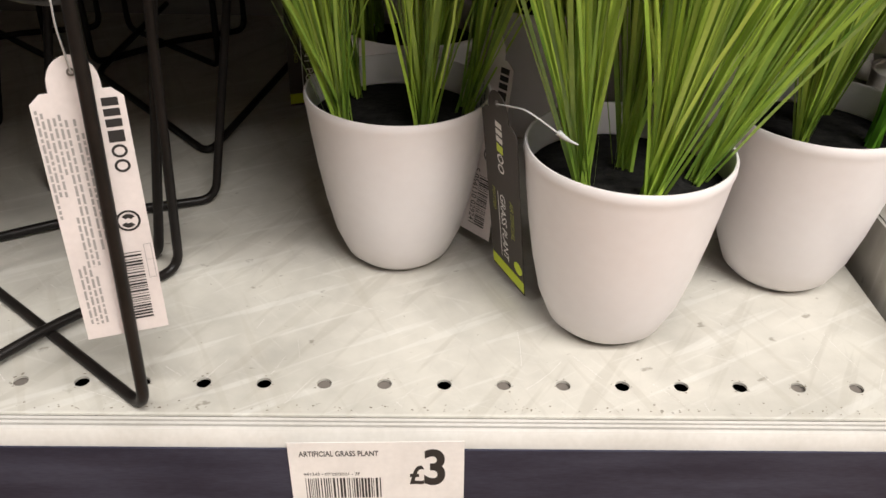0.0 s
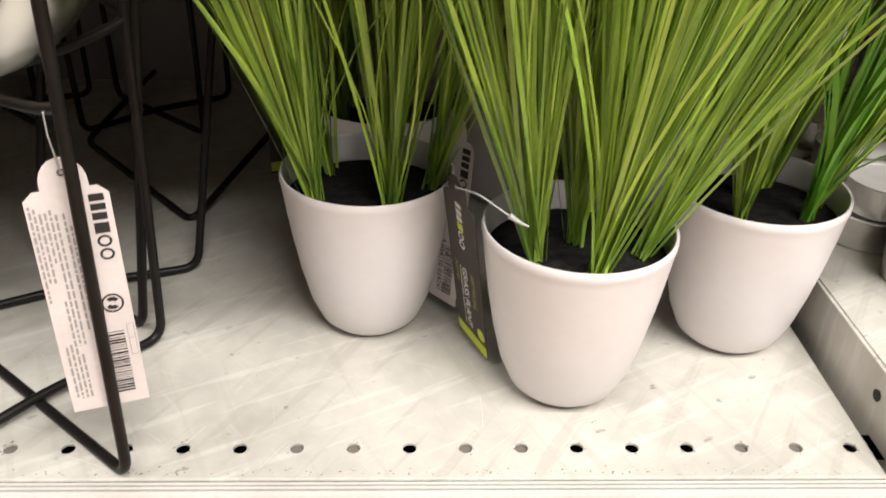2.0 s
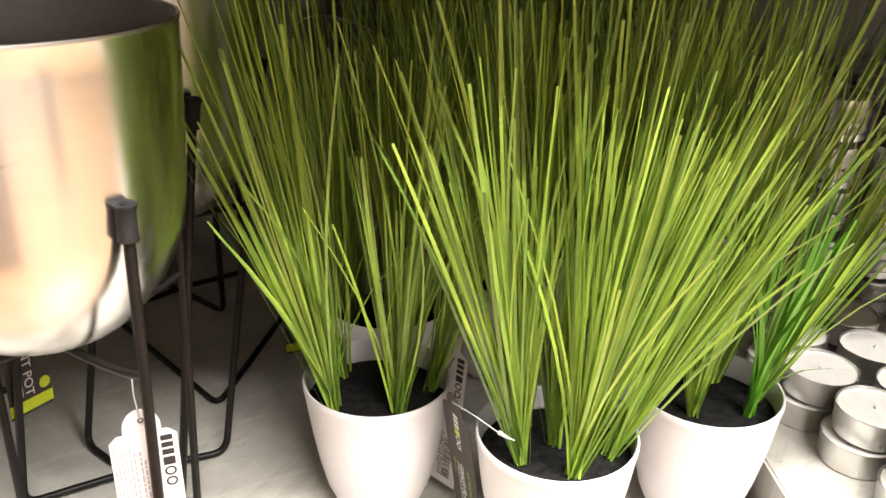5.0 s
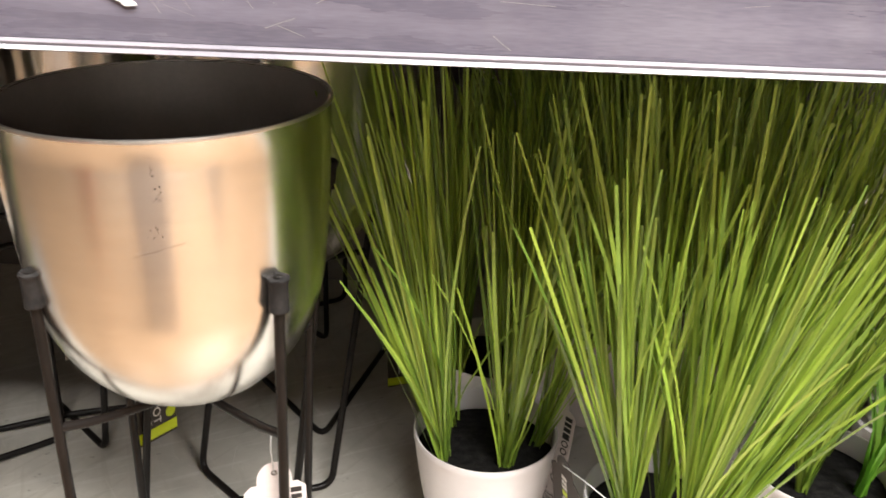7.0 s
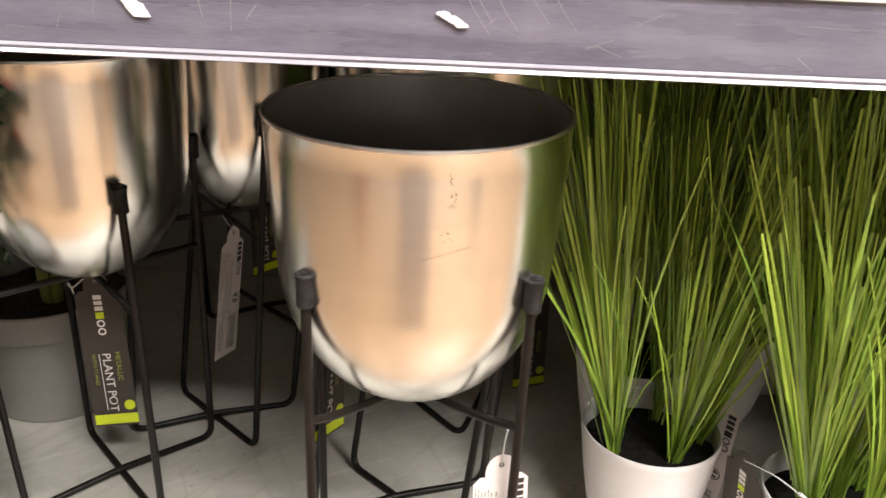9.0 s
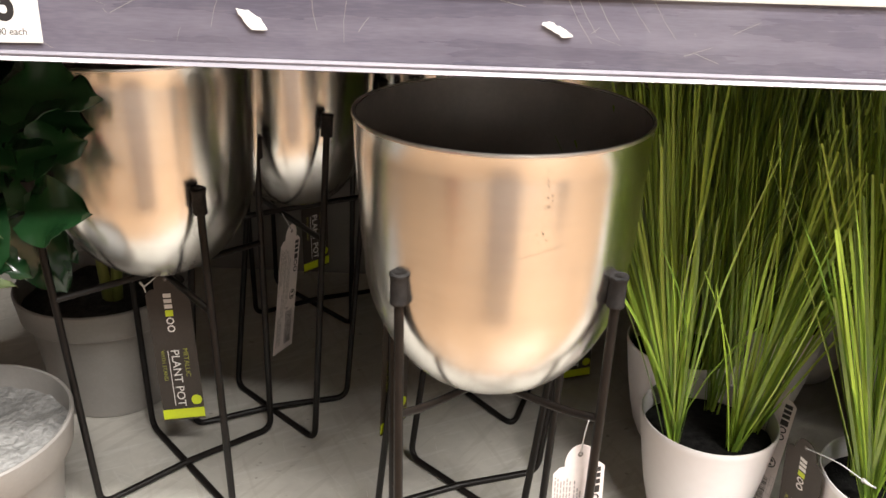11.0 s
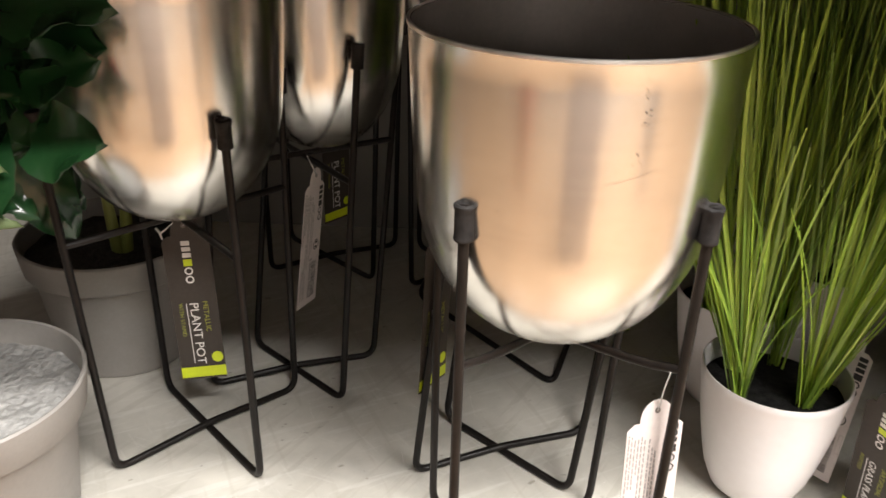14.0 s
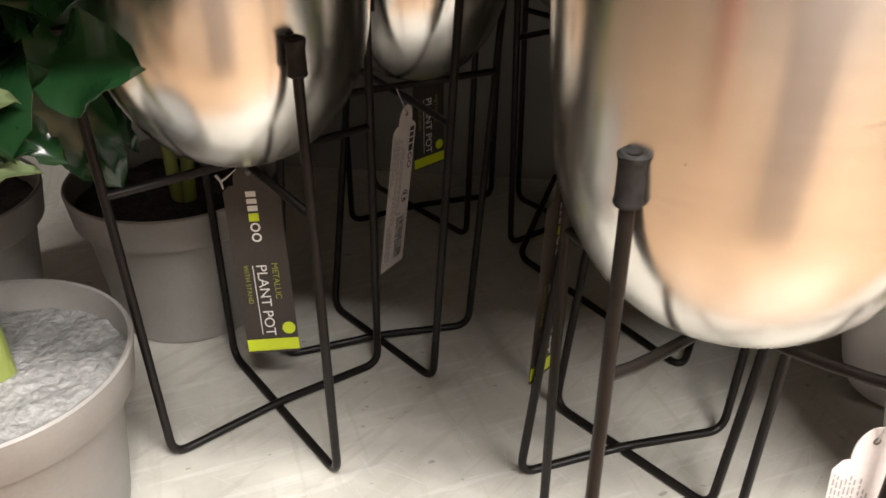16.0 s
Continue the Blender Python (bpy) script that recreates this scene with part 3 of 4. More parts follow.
def hang(bl, br, tl):
    """A frame with its origin at the foot of the card, x along its foot and z up it."""
    bl, br, tl = Vector(bl), Vector(br), Vector(tl)
    x = (br - bl).normalized()
    z = (tl - bl)
    z = (z - x * z.dot(x)).normalized()
    y = z.cross(x)
    m = Matrix((x, y, z)).transposed().to_4x4()
    m.translation = (bl + br) / 2
    return m


def flat(bm, u0, u1, v0, v1, d=0.00032):
    bm.faces.new([bm.verts.new((u, -d, v)) for u, v in ((u0, v0), (u1, v0), (u1, v1), (u0, v1))])
    return bm


def down(u, v, d=0.00034):
    """Lettering that runs down the card."""
    return Matrix(((0, 1, 0, u), (0, 0, -1, -d), (-1, 0, 0, v), (0, 0, 0, 1)))


def swing_tag(m, label, words=None, string=(), tall=1.0):
    thing = base("swing_tag")
    m = m @ Matrix.Diagonal((1, 1, tall, 1))
    thing.matrix_world = m
    dark = words is not None
    tagged(thing, label, "price tag", "swing tags")
    bm = bmesh.new()
    f = bm.faces.new([bm.verts.new((u, -0.0002, v)) for u, v in tag_outline()])
    ext = bmesh.ops.extrude_face_region(bm, geom=[f])["geom"]
    bmesh.ops.translate(bm, vec=(0, 0.0004, 0), verts=[g for g in ext if isinstance(g, bmesh.types.BMVert)])
    bmesh.ops.recalc_face_normals(bm, faces=bm.faces)
    part("card", bm, M_CARD_K if dark else M_CARD_W, thing, smooth=False)
    h, w = TAG_H, TAG_W / 2
    bm = lathe([(0.0007, 0.0), (0.0014, 0.0), (0.0014, 0.0003), (0.0007, 0.0003)], 16, closed=True)
    bm.transform(Matrix.Translation((0, -0.0003, h - 0.0055)) @ Matrix.Rotation(math.pi / 2, 4, "X"))
    part("eyelet", bm, M_GREYPLUG, thing)
    ink = M_INK_W if dark else M_INK
    # the maker's mark as plain blocks and rings
    lo = -0.0030 if dark else 0.0070
    for v0, v1, kind in ((0.0150, 0.0178, ink), (0.0188, 0.0214, ink), (0.0224, 0.0252, ink), (0.0264, 0.0306, M_LIME if dark else M_INK)):
        part("mark_block", flat(bmesh.new(), lo, lo + 0.0052, h - v1, h - v0), kind, thing, smooth=False)
    for v in (0.0338, 0.0392):
        bm = bmesh.new()
        o = [bm.verts.new((lo + 0.0026 + 0.0026 * math.cos(a), -0.00032, h - v + 0.0024 * math.sin(a))) for a in [2 * math.pi * k / 20 for k in range(20)]]
        n = [bm.verts.new((lo + 0.0026 + 0.0017 * math.cos(a), -0.00032, h - v + 0.0015 * math.sin(a))) for a in [2 * math.pi * k / 20 for k in range(20)]]
        for k in range(20):
            bm.faces.new((o[k], o[(k + 1) % 20], n[(k + 1) % 20], n[k]))
        part("mark_ring", bm, ink, thing, smooth=False)
    if dark:
        part("lime_band", flat(bmesh.new(), -w, w, 0.0015, 0.0085), M_LIME, thing, "lime band", smooth=False)
        part("rule", flat(bmesh.new(), -0.0052, -0.0047, 0.0115, 0.0515), M_INK_W, thing, smooth=False)
        bm = bmesh.new()
        bm.faces.new([bm.verts.new((0.0098 + 0.0036 * math.cos(a), -0.0003, 0.0145 + 0.0036 * math.sin(a))) for a in [2 * math.pi * i / 24 for i in range(24)]])
        part("round_mark", bm, M_LIME, thing, "lime disc", smooth=False)
        top, main, sub, size = words
        letters(top, 0.0046, M_OLIVE, thing, down(0.0052, 0.0525))
        letters(main, size, M_INK_W, thing, down(-0.0030, 0.0520))
        letters(sub, 0.0036, M_OLIVE, thing, down(-0.0098, 0.0520))
    else:
        rng = random.Random(3)
        for u, v0, v1 in ((-0.0115, 0.058, 0.088), (-0.0098, 0.058, 0.086), (-0.0081, 0.066, 0.086), (-0.0064, 0.030, 0.087), (-0.0047, 0.030, 0.085), (-0.0115, 0.006, 0.030), (-0.0098, 0.006, 0.031), (-0.0022, 0.036, 0.085), (-0.0005, 0.040, 0.080), (-0.0081, 0.006, 0.050), (-0.0064, 0.006, 0.026), (-0.0130, 0.050, 0.089), (0.0012, 0.042, 0.078)):
            v = v1
            while v > v0:
                n = rng.uniform(0.0012, 0.0042)
                part("text_bar", flat(bmesh.new(), u - 0.00042, u + 0.00042, max(v - n, v0), v), M_INK_G, thing, smooth=False)
                v -= n + 0.0007
        v = 0.0335
        while v > 0.006:
            n = rng.choice((0.0003, 0.0005, 0.0008))
            part("barcode_bar", flat(bmesh.new(), 0.0032, 0.0098, v - n, v), M_INK, thing, smooth=False)
            v -= n + rng.choice((0.0004, 0.0006, 0.0008))
        letters("5 054110 029241", 0.0046, M_INK, thing, down(-0.0005, 0.0370))
        bm = lathe([(0.0033, -0.0003), (0.0041, -0.0003)], 32)
        bm.transform(Matrix.Translation((0.0078, 0, 0.0460)) @ Matrix.Rotation(math.pi / 2, 4, "X") @ Matrix.Translation((0, 0, 0.0006)))
        part("ring_mark", bm, M_INK, thing, smooth=False)
        for a0 in (0.5, 3.64):
            bm = bmesh.new()
            arc = [a0 + 1.9 * i / 8 for i in range(9)]
            o = [bm.verts.new((0.0078 + 0.0027 * math.cos(a), -0.00034, 0.0460 + 0.0027 * math.sin(a))) for a in arc]
            i_ = [bm.verts.new((0.0078 + 0.0010 * math.cos(a), -0.00034, 0.0460 + 0.0010 * math.sin(a))) for a in arc]
            for q in range(8):
                bm.faces.new((o[q], o[q + 1], i_[q + 1], i_[q]))
            part("arrow_mark", bm, M_INK, thing, smooth=False)
        bm = bmesh.new()
        for u0, u1, v0, v1 in ((0.0110, 0.0112, 0.022, 0.036), (0.0134, 0.0136, 0.022, 0.036), (0.0110, 0.0136, 0.022, 0.0222), (0.0110, 0.0136, 0.0358, 0.036), (0.0110, 0.0136, 0.0295, 0.0297)):
            flat(bm, u0, u1, v0, v1)
        part("date_box", bm, M_INK_G, thing, smooth=False)
    if string:
        inv = m.inverted()
        pts = [inv @ Vector(p) for p in string]
        part("string", tube(fillet([(0, -0.0006, h - 0.0055)] + pts, 0.01, 6), 0.00035, 6), M_NYLON, thing, "clear nylon loop")
    return thing


PLANT_POT = ("METALLIC", "PLANT POT", "WITH STAND", 0.0079)
GRASS = ("ARTIFICIAL", "GRASS PLANT", "POTTED", 0.0064)
swing_tag(hang((-0.1330, 0.0104, 0.0386), (-0.1059, 0.0195, 0.0387), (-0.1351, 0.0159, 0.1294)), "white card price tag with barcode hanging from the wire stand", None, [(-0.1215, 0.0165, 0.155), (-0.1205, 0.0150, 0.1635)])
swing_tag(hang((-0.3949, 0.1632, 0.0420), (-0.3668, 0.1690, 0.0428), (-0.3995, 0.1656, 0.1433)), "dark card tag tinted brown for reflections, with lime band under the metal pot", PLANT_POT, [(-0.3780, 0.1650, 0.1575)], 1.10)
swing_tag(hang((-0.3330, 0.2343, 0.0556), (-0.3235, 0.2640, 0.0516), (-0.3280, 0.2313, 0.1466)), "white card price tag with barcode hanging from a stand", None, [(-0.3205, 0.2420, 0.1740)])
swing_tag(hang((-0.2368, 0.1333, 0.0600), (-0.2215, 0.1575, 0.0590), (-0.2360, 0.1320, 0.160)), "dark card tag tinted brown for reflections, with lime band hanging from a stand", PLANT_POT, [(-0.2240, 0.1450, 0.1780)], 1.08)
swing_tag(hang((0.0262, 0.1128, 0.0068), (0.0390, 0.0874, 0.0041), (0.0147, 0.0975, 0.0958)), "dark card tag with lime foot leaning on a white pot", GRASS, [(0.0285, 0.0600, 0.1115), (0.0395, 0.0550, 0.1052), (0.0435, 0.0550, 0.1023)])
swing_tag(hang((0.0040, 0.1490, 0.0090), (0.0240, 0.1290, 0.0080), (0.0090, 0.1530, 0.100)), "white card price tag with barcode between white pots", None)
swing_tag(hang((-0.0990, 0.2980, 0.0060), (-0.0730, 0.3080, 0.0060), (-0.1000, 0.3000, 0.096)), "dark card tag with lime foot beside a tipped stand", PLANT_POT)
swing_tag(hang((-0.3270, 0.3380, 0.0790), (-0.3090, 0.3600, 0.0790), (-0.3270, 0.3385, 0.180)), "dark card tag with lime foot at the back", PLANT_POT, [(-0.3150, 0.3500, 0.1930)])
# broken nylon loop under the metal pot, and the barb of the tie on the front grass pot
bm = tube([(-0.3982, 0.1602, 0.1545), (-0.3958, 0.1600, 0.1512), (-0.3950, 0.1600, 0.1470)], 0.0009, 8, taper=0.5)
tube([(-0.3958, 0.1598, 0.1512), (-0.3930, 0.1602, 0.1532), (-0.3880, 0.1620, 0.1575)], 0.0007, 8, bm=bm, taper=0.4)
tagged(part("plastic_tie", bm, M_NYLON), "torn white nylon tie hanging under the metal pot", "tag tie")
tie = tagged(part("plastic_tie", tube([(0.0405, 0.0552, 0.1046), (0.0435, 0.0550, 0.1024), (0.0455, 0.0548, 0.1012), (0.0487, 0.0546, 0.0998)], 0.0013, 10, taper=0.25), M_NYLON), "clear plastic tie barb on the grass", "tag tie")

# ---- price tickets on the shelf edges ----
def ticket(m, label, w, h):
    thing = base("price_ticket")
    thing.matrix_world = m
    tagged(thing, label, "price label", "price tickets")
    part("paper", boxed(-w / 2, w / 2, -0.0003, 0.0, 0, h), M_PAPER, thing, smooth=False)
    return thing


def across(u, v):
    return Matrix(((1, 0, 0, u), (0, 0, -1, -0.00034), (0, 1, 0, v), (0, 0, 0, 1)))


t1 = ticket(Matrix.Translation((-0.0262, -0.0012, -0.0435)) @ Matrix.Rotation(radians(-1.4), 4, "Y") @ Matrix.Rotation(radians(-2), 4, "X"), "white paper price ticket reading three pounds on the navy strip", 0.0695, 0.0405)
letters("ARTIFICIAL GRASS PLANT", 0.0039, M_INK, t1, across(-0.0305, 0.0333), bold=0.015, squeeze=0.70)
letters("£", 0.0140, M_INK, t1, across(0.0125, 0.0177), bold=0.02, squeeze=0.85)
letters("3", 0.0262, M_INK, t1, across(0.0180, 0.0177), bold=0.028, squeeze=0.78)
letters("441243 - 07/05/2021 - 2F", 0.0022, M_INK, t1, across(-0.0295, 0.0228))
rng = random.Random(8)
u = -0.029
while u < 0.002:
    n = rng.choice((0.0003, 0.0005, 0.0009))
    part("barcode_bar", flat(bmesh.new(), u, u + n, 0.010, 0.0212), M_INK, t1, smooth=False)
    u += n + rng.choice((0.0004, 0.0007))
t2 = ticket(Matrix.Translation((-0.3810, -0.0140, 0.3426)) @ Matrix.Rotation(radians(-1.2), 4, "Y") @ Matrix.Rotation(radians(-5), 4, "X"), "white paper price ticket on the strip of the shelf above", 0.0695, 0.0405)
letters("£3.00 each", 0.0038, M_INK, t2, across(0.0127, 0.0028))
letters("£", 0.0092, M_INK, t2, across(0.0130, 0.0085), bold=0.02)
letters("3", 0.0190, M_INK, t2, across(0.0180, 0.0085), bold=0.03, squeeze=0.85)
u = -0.029
while u < 0.001:
    n = rng.choice((0.0003, 0.0005, 0.0009))
    part("barcode_bar", flat(bmesh.new(), u, u + n, 0.003, 0.0140), M_INK, t2, smooth=False)
    u += n + rng.choice((0.0004, 0.0007))


# ---- torn paper and scratches on the upper strip ----
def torn(x, z, pts, seed):
    r = random.Random(seed)
    bm = bmesh.new()
    rim = []
    for (a, b), (c, d) in zip(pts, pts[1:] + pts[:1]):
        for i in range(4):
            t = i / 4
            rim.append((a + (c - a) * t + r.gauss(0, 0.00018), b + (d - b) * t + r.gauss(0, 0.00018)))
    f = bm.faces.new([bm.verts.new((x + p, -0.0134 + q * 0.09, z + q)) for p, q in rim])
    ext = bmesh.ops.extrude_face_region(bm, geom=[f])["geom"]
    bmesh.ops.translate(bm, vec=(0, 0.0004, 0), verts=[g for g in ext if isinstance(g, bmesh.types.BMVert)])
    bmesh.ops.recalc_face_normals(bm, faces=bm.faces)
    return tagged(part("torn_paper", bm, M_PAPER, smooth=False), "torn scrap of white paper stuck on the strip", "paper scrap", "paper scraps")


torn(-0.2660, 0.3541, [(-0.0062, 0.0040), (-0.0015, 0.0036), (0.0030, 0.0005), (0.0055, -0.0035), (-0.0005, -0.0036), (-0.0040, 0.0005)], 1)
torn(-0.1535, 0.3545, [(-0.0055, 0.0022), (-0.0025, 0.0028), (0.0010, 0.0012), (0.0040, -0.0005), (0.0068, -0.0026), (0.0020, -0.0026), (-0.0015, -0.0005), (-0.0050, 0.0012)], 2)
scr = base("strip_scratches")
tagged(scr, "fine pale scratches across the dark strip", "scratches", "", "stuff")
rng = random.Random(21)
bm = bmesh.new()
SCRATCH = [(-0.150, 0.3655, 0.010, -0.016), (-0.146, 0.3655, 0.007, -0.012), (-0.139, 0.3650, 0.009, -0.014), (-0.127, 0.3650, 0.008, -0.011), (-0.1185, 0.3650, 0.009, -0.013), (-0.244, 0.364, 0.002, -0.013), (-0.300, 0.365, -0.020, -0.010), (-0.2780, 0.3640, -0.004, -0.013), (-0.0300, 0.357, 0.018, -0.001), (-0.231, 0.362, -0.001, -0.015)]
SCRATCH += [(rng.uniform(-0.5, 0.3), rng.uniform(0.345, 0.364), rng.uniform(-0.010, 0.010), rng.uniform(-0.006, 0.001)) for _ in range(30)]
for sx, sz, dx, dz in SCRATCH:
    w = rng.uniform(0.00004, 0.00010)
    n = Vector((-dz, 0, dx)).normalized() * w

    def on(x, z):
        return Vector((x, -0.0134 + (z - 0.3415) * 0.0917, z))
    a, c, b = on(sx, sz), on(sx + dx * 0.5 + dz * 0.04, sz + dz * 0.5), on(sx + dx, sz + dz)
    for p, q in ((a, c), (c, b)):
        bm.faces.new([bm.verts.new(v) for v in (p - n, q - n, q + n, p + n)])
part("scratch_lines", bm, M_INK_G, scr, smooth=False)["kind"] = "stuff"


# ---- grey planters with large-leaved plants ----
def leaf(L, W, material, parent, m, rng, droop=0.25, notch=0.0):
    nx, ny = 14, 8
    bm = bmesh.new()
    grid = []
    ph = rng.uniform(0, 6)
    for i in range(nx + 1):
        t = i / nx
        half = W / 2 * (math.sin(math.pi * min(t * 0.89 + 0.11, 1.0)) ** 0.75) * (1 - 0.25 * t)
        half *= 1 - notch * (0.5 + 0.5 * math.sin(t * 17 + ph)) ** 3
        row = []
        for j in range(ny + 1):
            s = j / ny * 2 - 1
            y = half * s
            z = abs(y) * 0.30 - droop * L * t * t + math.sin(t * 9 + ph + (2 if s > 0 else 0)) * 0.10 * W * s * s + 0.018 * W * math.cos(t * 40) * abs(s)
            row.append(bm.verts.new((L * t, y, z)))
        grid.append(row)
    for a, b in zip(grid, grid[1:]):
        for j in range(ny):
            bm.faces.new((a[j], b[j], b[j + 1], a[j + 1]))
    r = bmesh.ops.extrude_face_region(bm, geom=bm.faces[:])["geom"]
    bmesh.ops.translate(bm, vec=(0, 0, -0.0005), verts=[g for g in r if isinstance(g, bmesh.types.BMVert)])
    bmesh.ops.recalc_face_normals(bm, faces=bm.faces)
    bm.transform(m)
    return part("leaf", bm, material, parent)


def aim(p, d, roll=0.0):
    x = Vector(d).normalized()
    y = Vector((0, 0, 1)).cross(x)
    y = y.normalized() if y.length > 1e-4 else Vector((0, 1, 0))
    z = x.cross(y)
    m = Matrix((x, y, z)).transposed().to_4x4() @ Matrix.Rotation(roll, 4, "X")
    m.translation = Vector(p)
    return m


def grey_planter(x, y, soil, soil_label, label, stems, leaves, seed):
    rng = random.Random(seed)
    thing = base("potted_plant", x, y, 0)
    tagged(thing, label, "potted plant", "grey planters")
    pot = part("pot", lathe([(0.0, 0.0), (0.047, 0.0), (0.0488, 0.0015), (0.0505, 0.010), (0.0580, 0.074), (0.0598, 0.0765), (0.0632, 0.0775), (0.0645, 0.079), (0.0672, 0.098), (0.0674, 0.1000),
                            (0.0664, 0.1012), (0.0650, 0.1005), (0.0630, 0.080)], 72), M_GPOT, thing, "taupe grey plastic pot")
    bm = bmesh.new()
    n = 26
    rings = []
    for i in range(n + 1):
        r = 0.0640 * i / n
        ring = []
        for k in range(60):
            a = 2 * math.pi * k / 60
            px, py = r * math.cos(a), r * math.sin(a)
            z = 0.0855 + 0.0022 * noise.noise(Vector((px * 60 + x * 50, py * 60, 0))) + 0.0022 * noise.noise(Vector((px * 190, py * 190, 3 + x)))
            ring.append(bm.verts.new((px, py, z)))
            if i == 0:
                break
        rings.append(ring)
    for a, b in zip(rings, rings[1:]):
        for k in range(60):
            if len(a) == 1:
                bm.faces.new((a[0], b[k], b[(k + 1) % 60]))
            else:
                bm.faces.new((a[k], b[k], b[(k + 1) % 60], a[(k + 1) % 60]))
    part("soil", bm, soil, thing, soil_label)
    o = Vector((x, y, 0))
    for path, r in stems:
        part("stem", tube(fillet([Vector(p) - o for p in path], 0.02, 6), r, 10, taper=0.6), M_STEM, thing)
    for p, d, L, W, mt, roll, droop, notch in leaves:
        leaf(L, W, mt, thing, aim(Vector(p) - o, d, roll), rng, droop, notch)
    return thing


def crowd(rng, n, cx, cy, sx, sy, z0, z1, xmax):
    out = []
    for _ in range(n):
        p = Vector((rng.uniform(cx - sx, cx + sx), rng.uniform(cy - sy, cy + sy), rng.uniform(z0, z1)))
        d = Vector((rng.uniform(-0.6, 1.0), rng.uniform(-1.0, 0.4), rng.uniform(-0.5, 0.35))).normalized()
        L = rng.uniform(0.05, 0.075)
        if p.x + d.x * L > xmax:
            d.x = -abs(d.x)
        if p.z + d.z * L > 0.325:
            d.z = -abs(d.z)
        out.append((tuple(p), tuple(d), L, L * rng.uniform(0.65, 0.9), M_LEAF, rng.uniform(0.1, 1.2), rng.uniform(0.05, 0.3), 0.35 if rng.random() < 0.5 else 0.0))
    return out


rng = random.Random(77)
front_leaves = [
    ((-0.4170, 0.0740, 0.2360), (1.0, -0.17, 0.14), 0.037, 0.042, M_LEAF, 1.00, 0.04, 0.0),
    ((-0.4180, 0.0780, 0.2630), (1.0, -0.12, 0.40), 0.042, 0.036, M_LEAF, 1.00, 0.05, 0.3),
    ((-0.4240, 0.0830, 0.2980), (1.0, -0.15, 0.08), 0.054, 0.046, M_LEAF, 0.9, 0.06, 0.3),
    ((-0.4300, 0.0900, 0.2800), (1.0, -0.10, 0.05), 0.050, 0.044, M_LEAF, 0.8, 0.08, 0.2),
    ((-0.4460, 0.0780, 0.2140), (0.80, -0.10, -0.50), 0.030, 0.020, M_LEAF, 0.9, 0.15, 0.4),
    ((-0.4690, 0.0520, 0.2290), (1.0, 0.04, 0.05), 0.047, 0.036, M_LEAF_L, 0.95, 0.05, 0.45),
    ((-0.4690, 0.0500, 0.2050), (1.0, 0.06, 0.00), 0.052, 0.026, M_LEAF_L, 0.65, 0.04, 0.4),
    ((-0.4520, 0.0540, 0.2180), (1.0, 0.05, -0.18), 0.034, 0.022, M_LEAF, 0.8, 0.05, 0.3),
    ((-0.4930, 0.0500, 0.2560), (1.0, 0.0, -0.10), 0.050, 0.036, M_LEAF_B, 1.1, 0.08, 0.0),
] + crowd(rng, 50, -0.505, 0.11, 0.065, 0.05, 0.205, 0.318, -0.412)
front_stems = [
    ([(-0.4790, 0.0780, 0.083), (-0.4785, 0.0770, 0.120), (-0.4700, 0.0750, 0.170), (-0.4660, 0.0760, 0.215)], 0.0046),
    ([(-0.4795, 0.0775, 0.083), (-0.4830, 0.0760, 0.125), (-0.4960, 0.0700, 0.165), (-0.5050, 0.0640, 0.215)], 0.0046),
    ([(-0.4800, 0.0780, 0.083), (-0.4870, 0.0760, 0.115), (-0.5060, 0.0720, 0.150), (-0.5250, 0.0700, 0.200)], 0.0042),
    ([(-0.4780, 0.0790, 0.083), (-0.4790, 0.0790, 0.120), (-0.4860, 0.0800, 0.170), (-0.4890, 0.0850, 0.230)], 0.0040),
    ([(-0.4660, 0.0760, 0.212), (-0.4600, 0.0830, 0.230), (-0.4500, 0.0900, 0.2300)], 0.0022),
    ([(-0.4660, 0.0760, 0.205), (-0.4620, 0.0900, 0.245), (-0.4520, 0.1000, 0.2620)], 0.0020),
]
grey_planter(-0.4840, 0.0700, M_FOAM, "pale grey moulded foam soil", "large-leaved artificial plant in a grey pot on the shelf front", front_stems, front_leaves, 3)
back_stems = [([(-0.4700, 0.2620, 0.083), (-0.4720, 0.2610, 0.130), (-0.4760, 0.2600, 0.200)], 0.0045), ([(-0.4640, 0.2640, 0.083), (-0.4600, 0.2650, 0.130), (-0.4660, 0.2640, 0.200)], 0.0045)]
grey_planter(-0.4750, 0.2680, M_SOIL2, "dark foam soil", "dark-leaved artificial plant in a grey pot behind the stand", back_stems, crowd(rng, 46, -0.51, 0.23, 0.055, 0.06, 0.19, 0.315, -0.448), 4)
grey_planter(-0.6150, 0.2200, M_SOIL2, "dark foam soil", "dark-leaved artificial plant in a grey pot in shade", [([(-0.612, 0.22, 0.083), (-0.61, 0.22, 0.2)], 0.0045)], crowd(rng, 34, -0.60, 0.18, 0.06, 0.08, 0.16, 0.315, -0.50), 5)

# ---- the next bay: a raised tray with tealights ----
tray = base("shelf_tray")
tagged(tray, "white steel tray shelf of the next bay with punched side", "shelf", "", "structure")
part("tray_top", boxed(0.2170, 1.10, 0.0060, 0.504, 0.0285, 0.0305, bevel=0.0008), M_SHELF, tray)
part("tray_side", boxed(0.2155, 0.2170, 0.0060, 0.504, -0.034, 0.0300), M_SHELF, tray)
part("tray_front", boxed(0.2170, 1.10, 0.0045, 0.0062, -0.060, 0.0290), M_EDGE, tray)
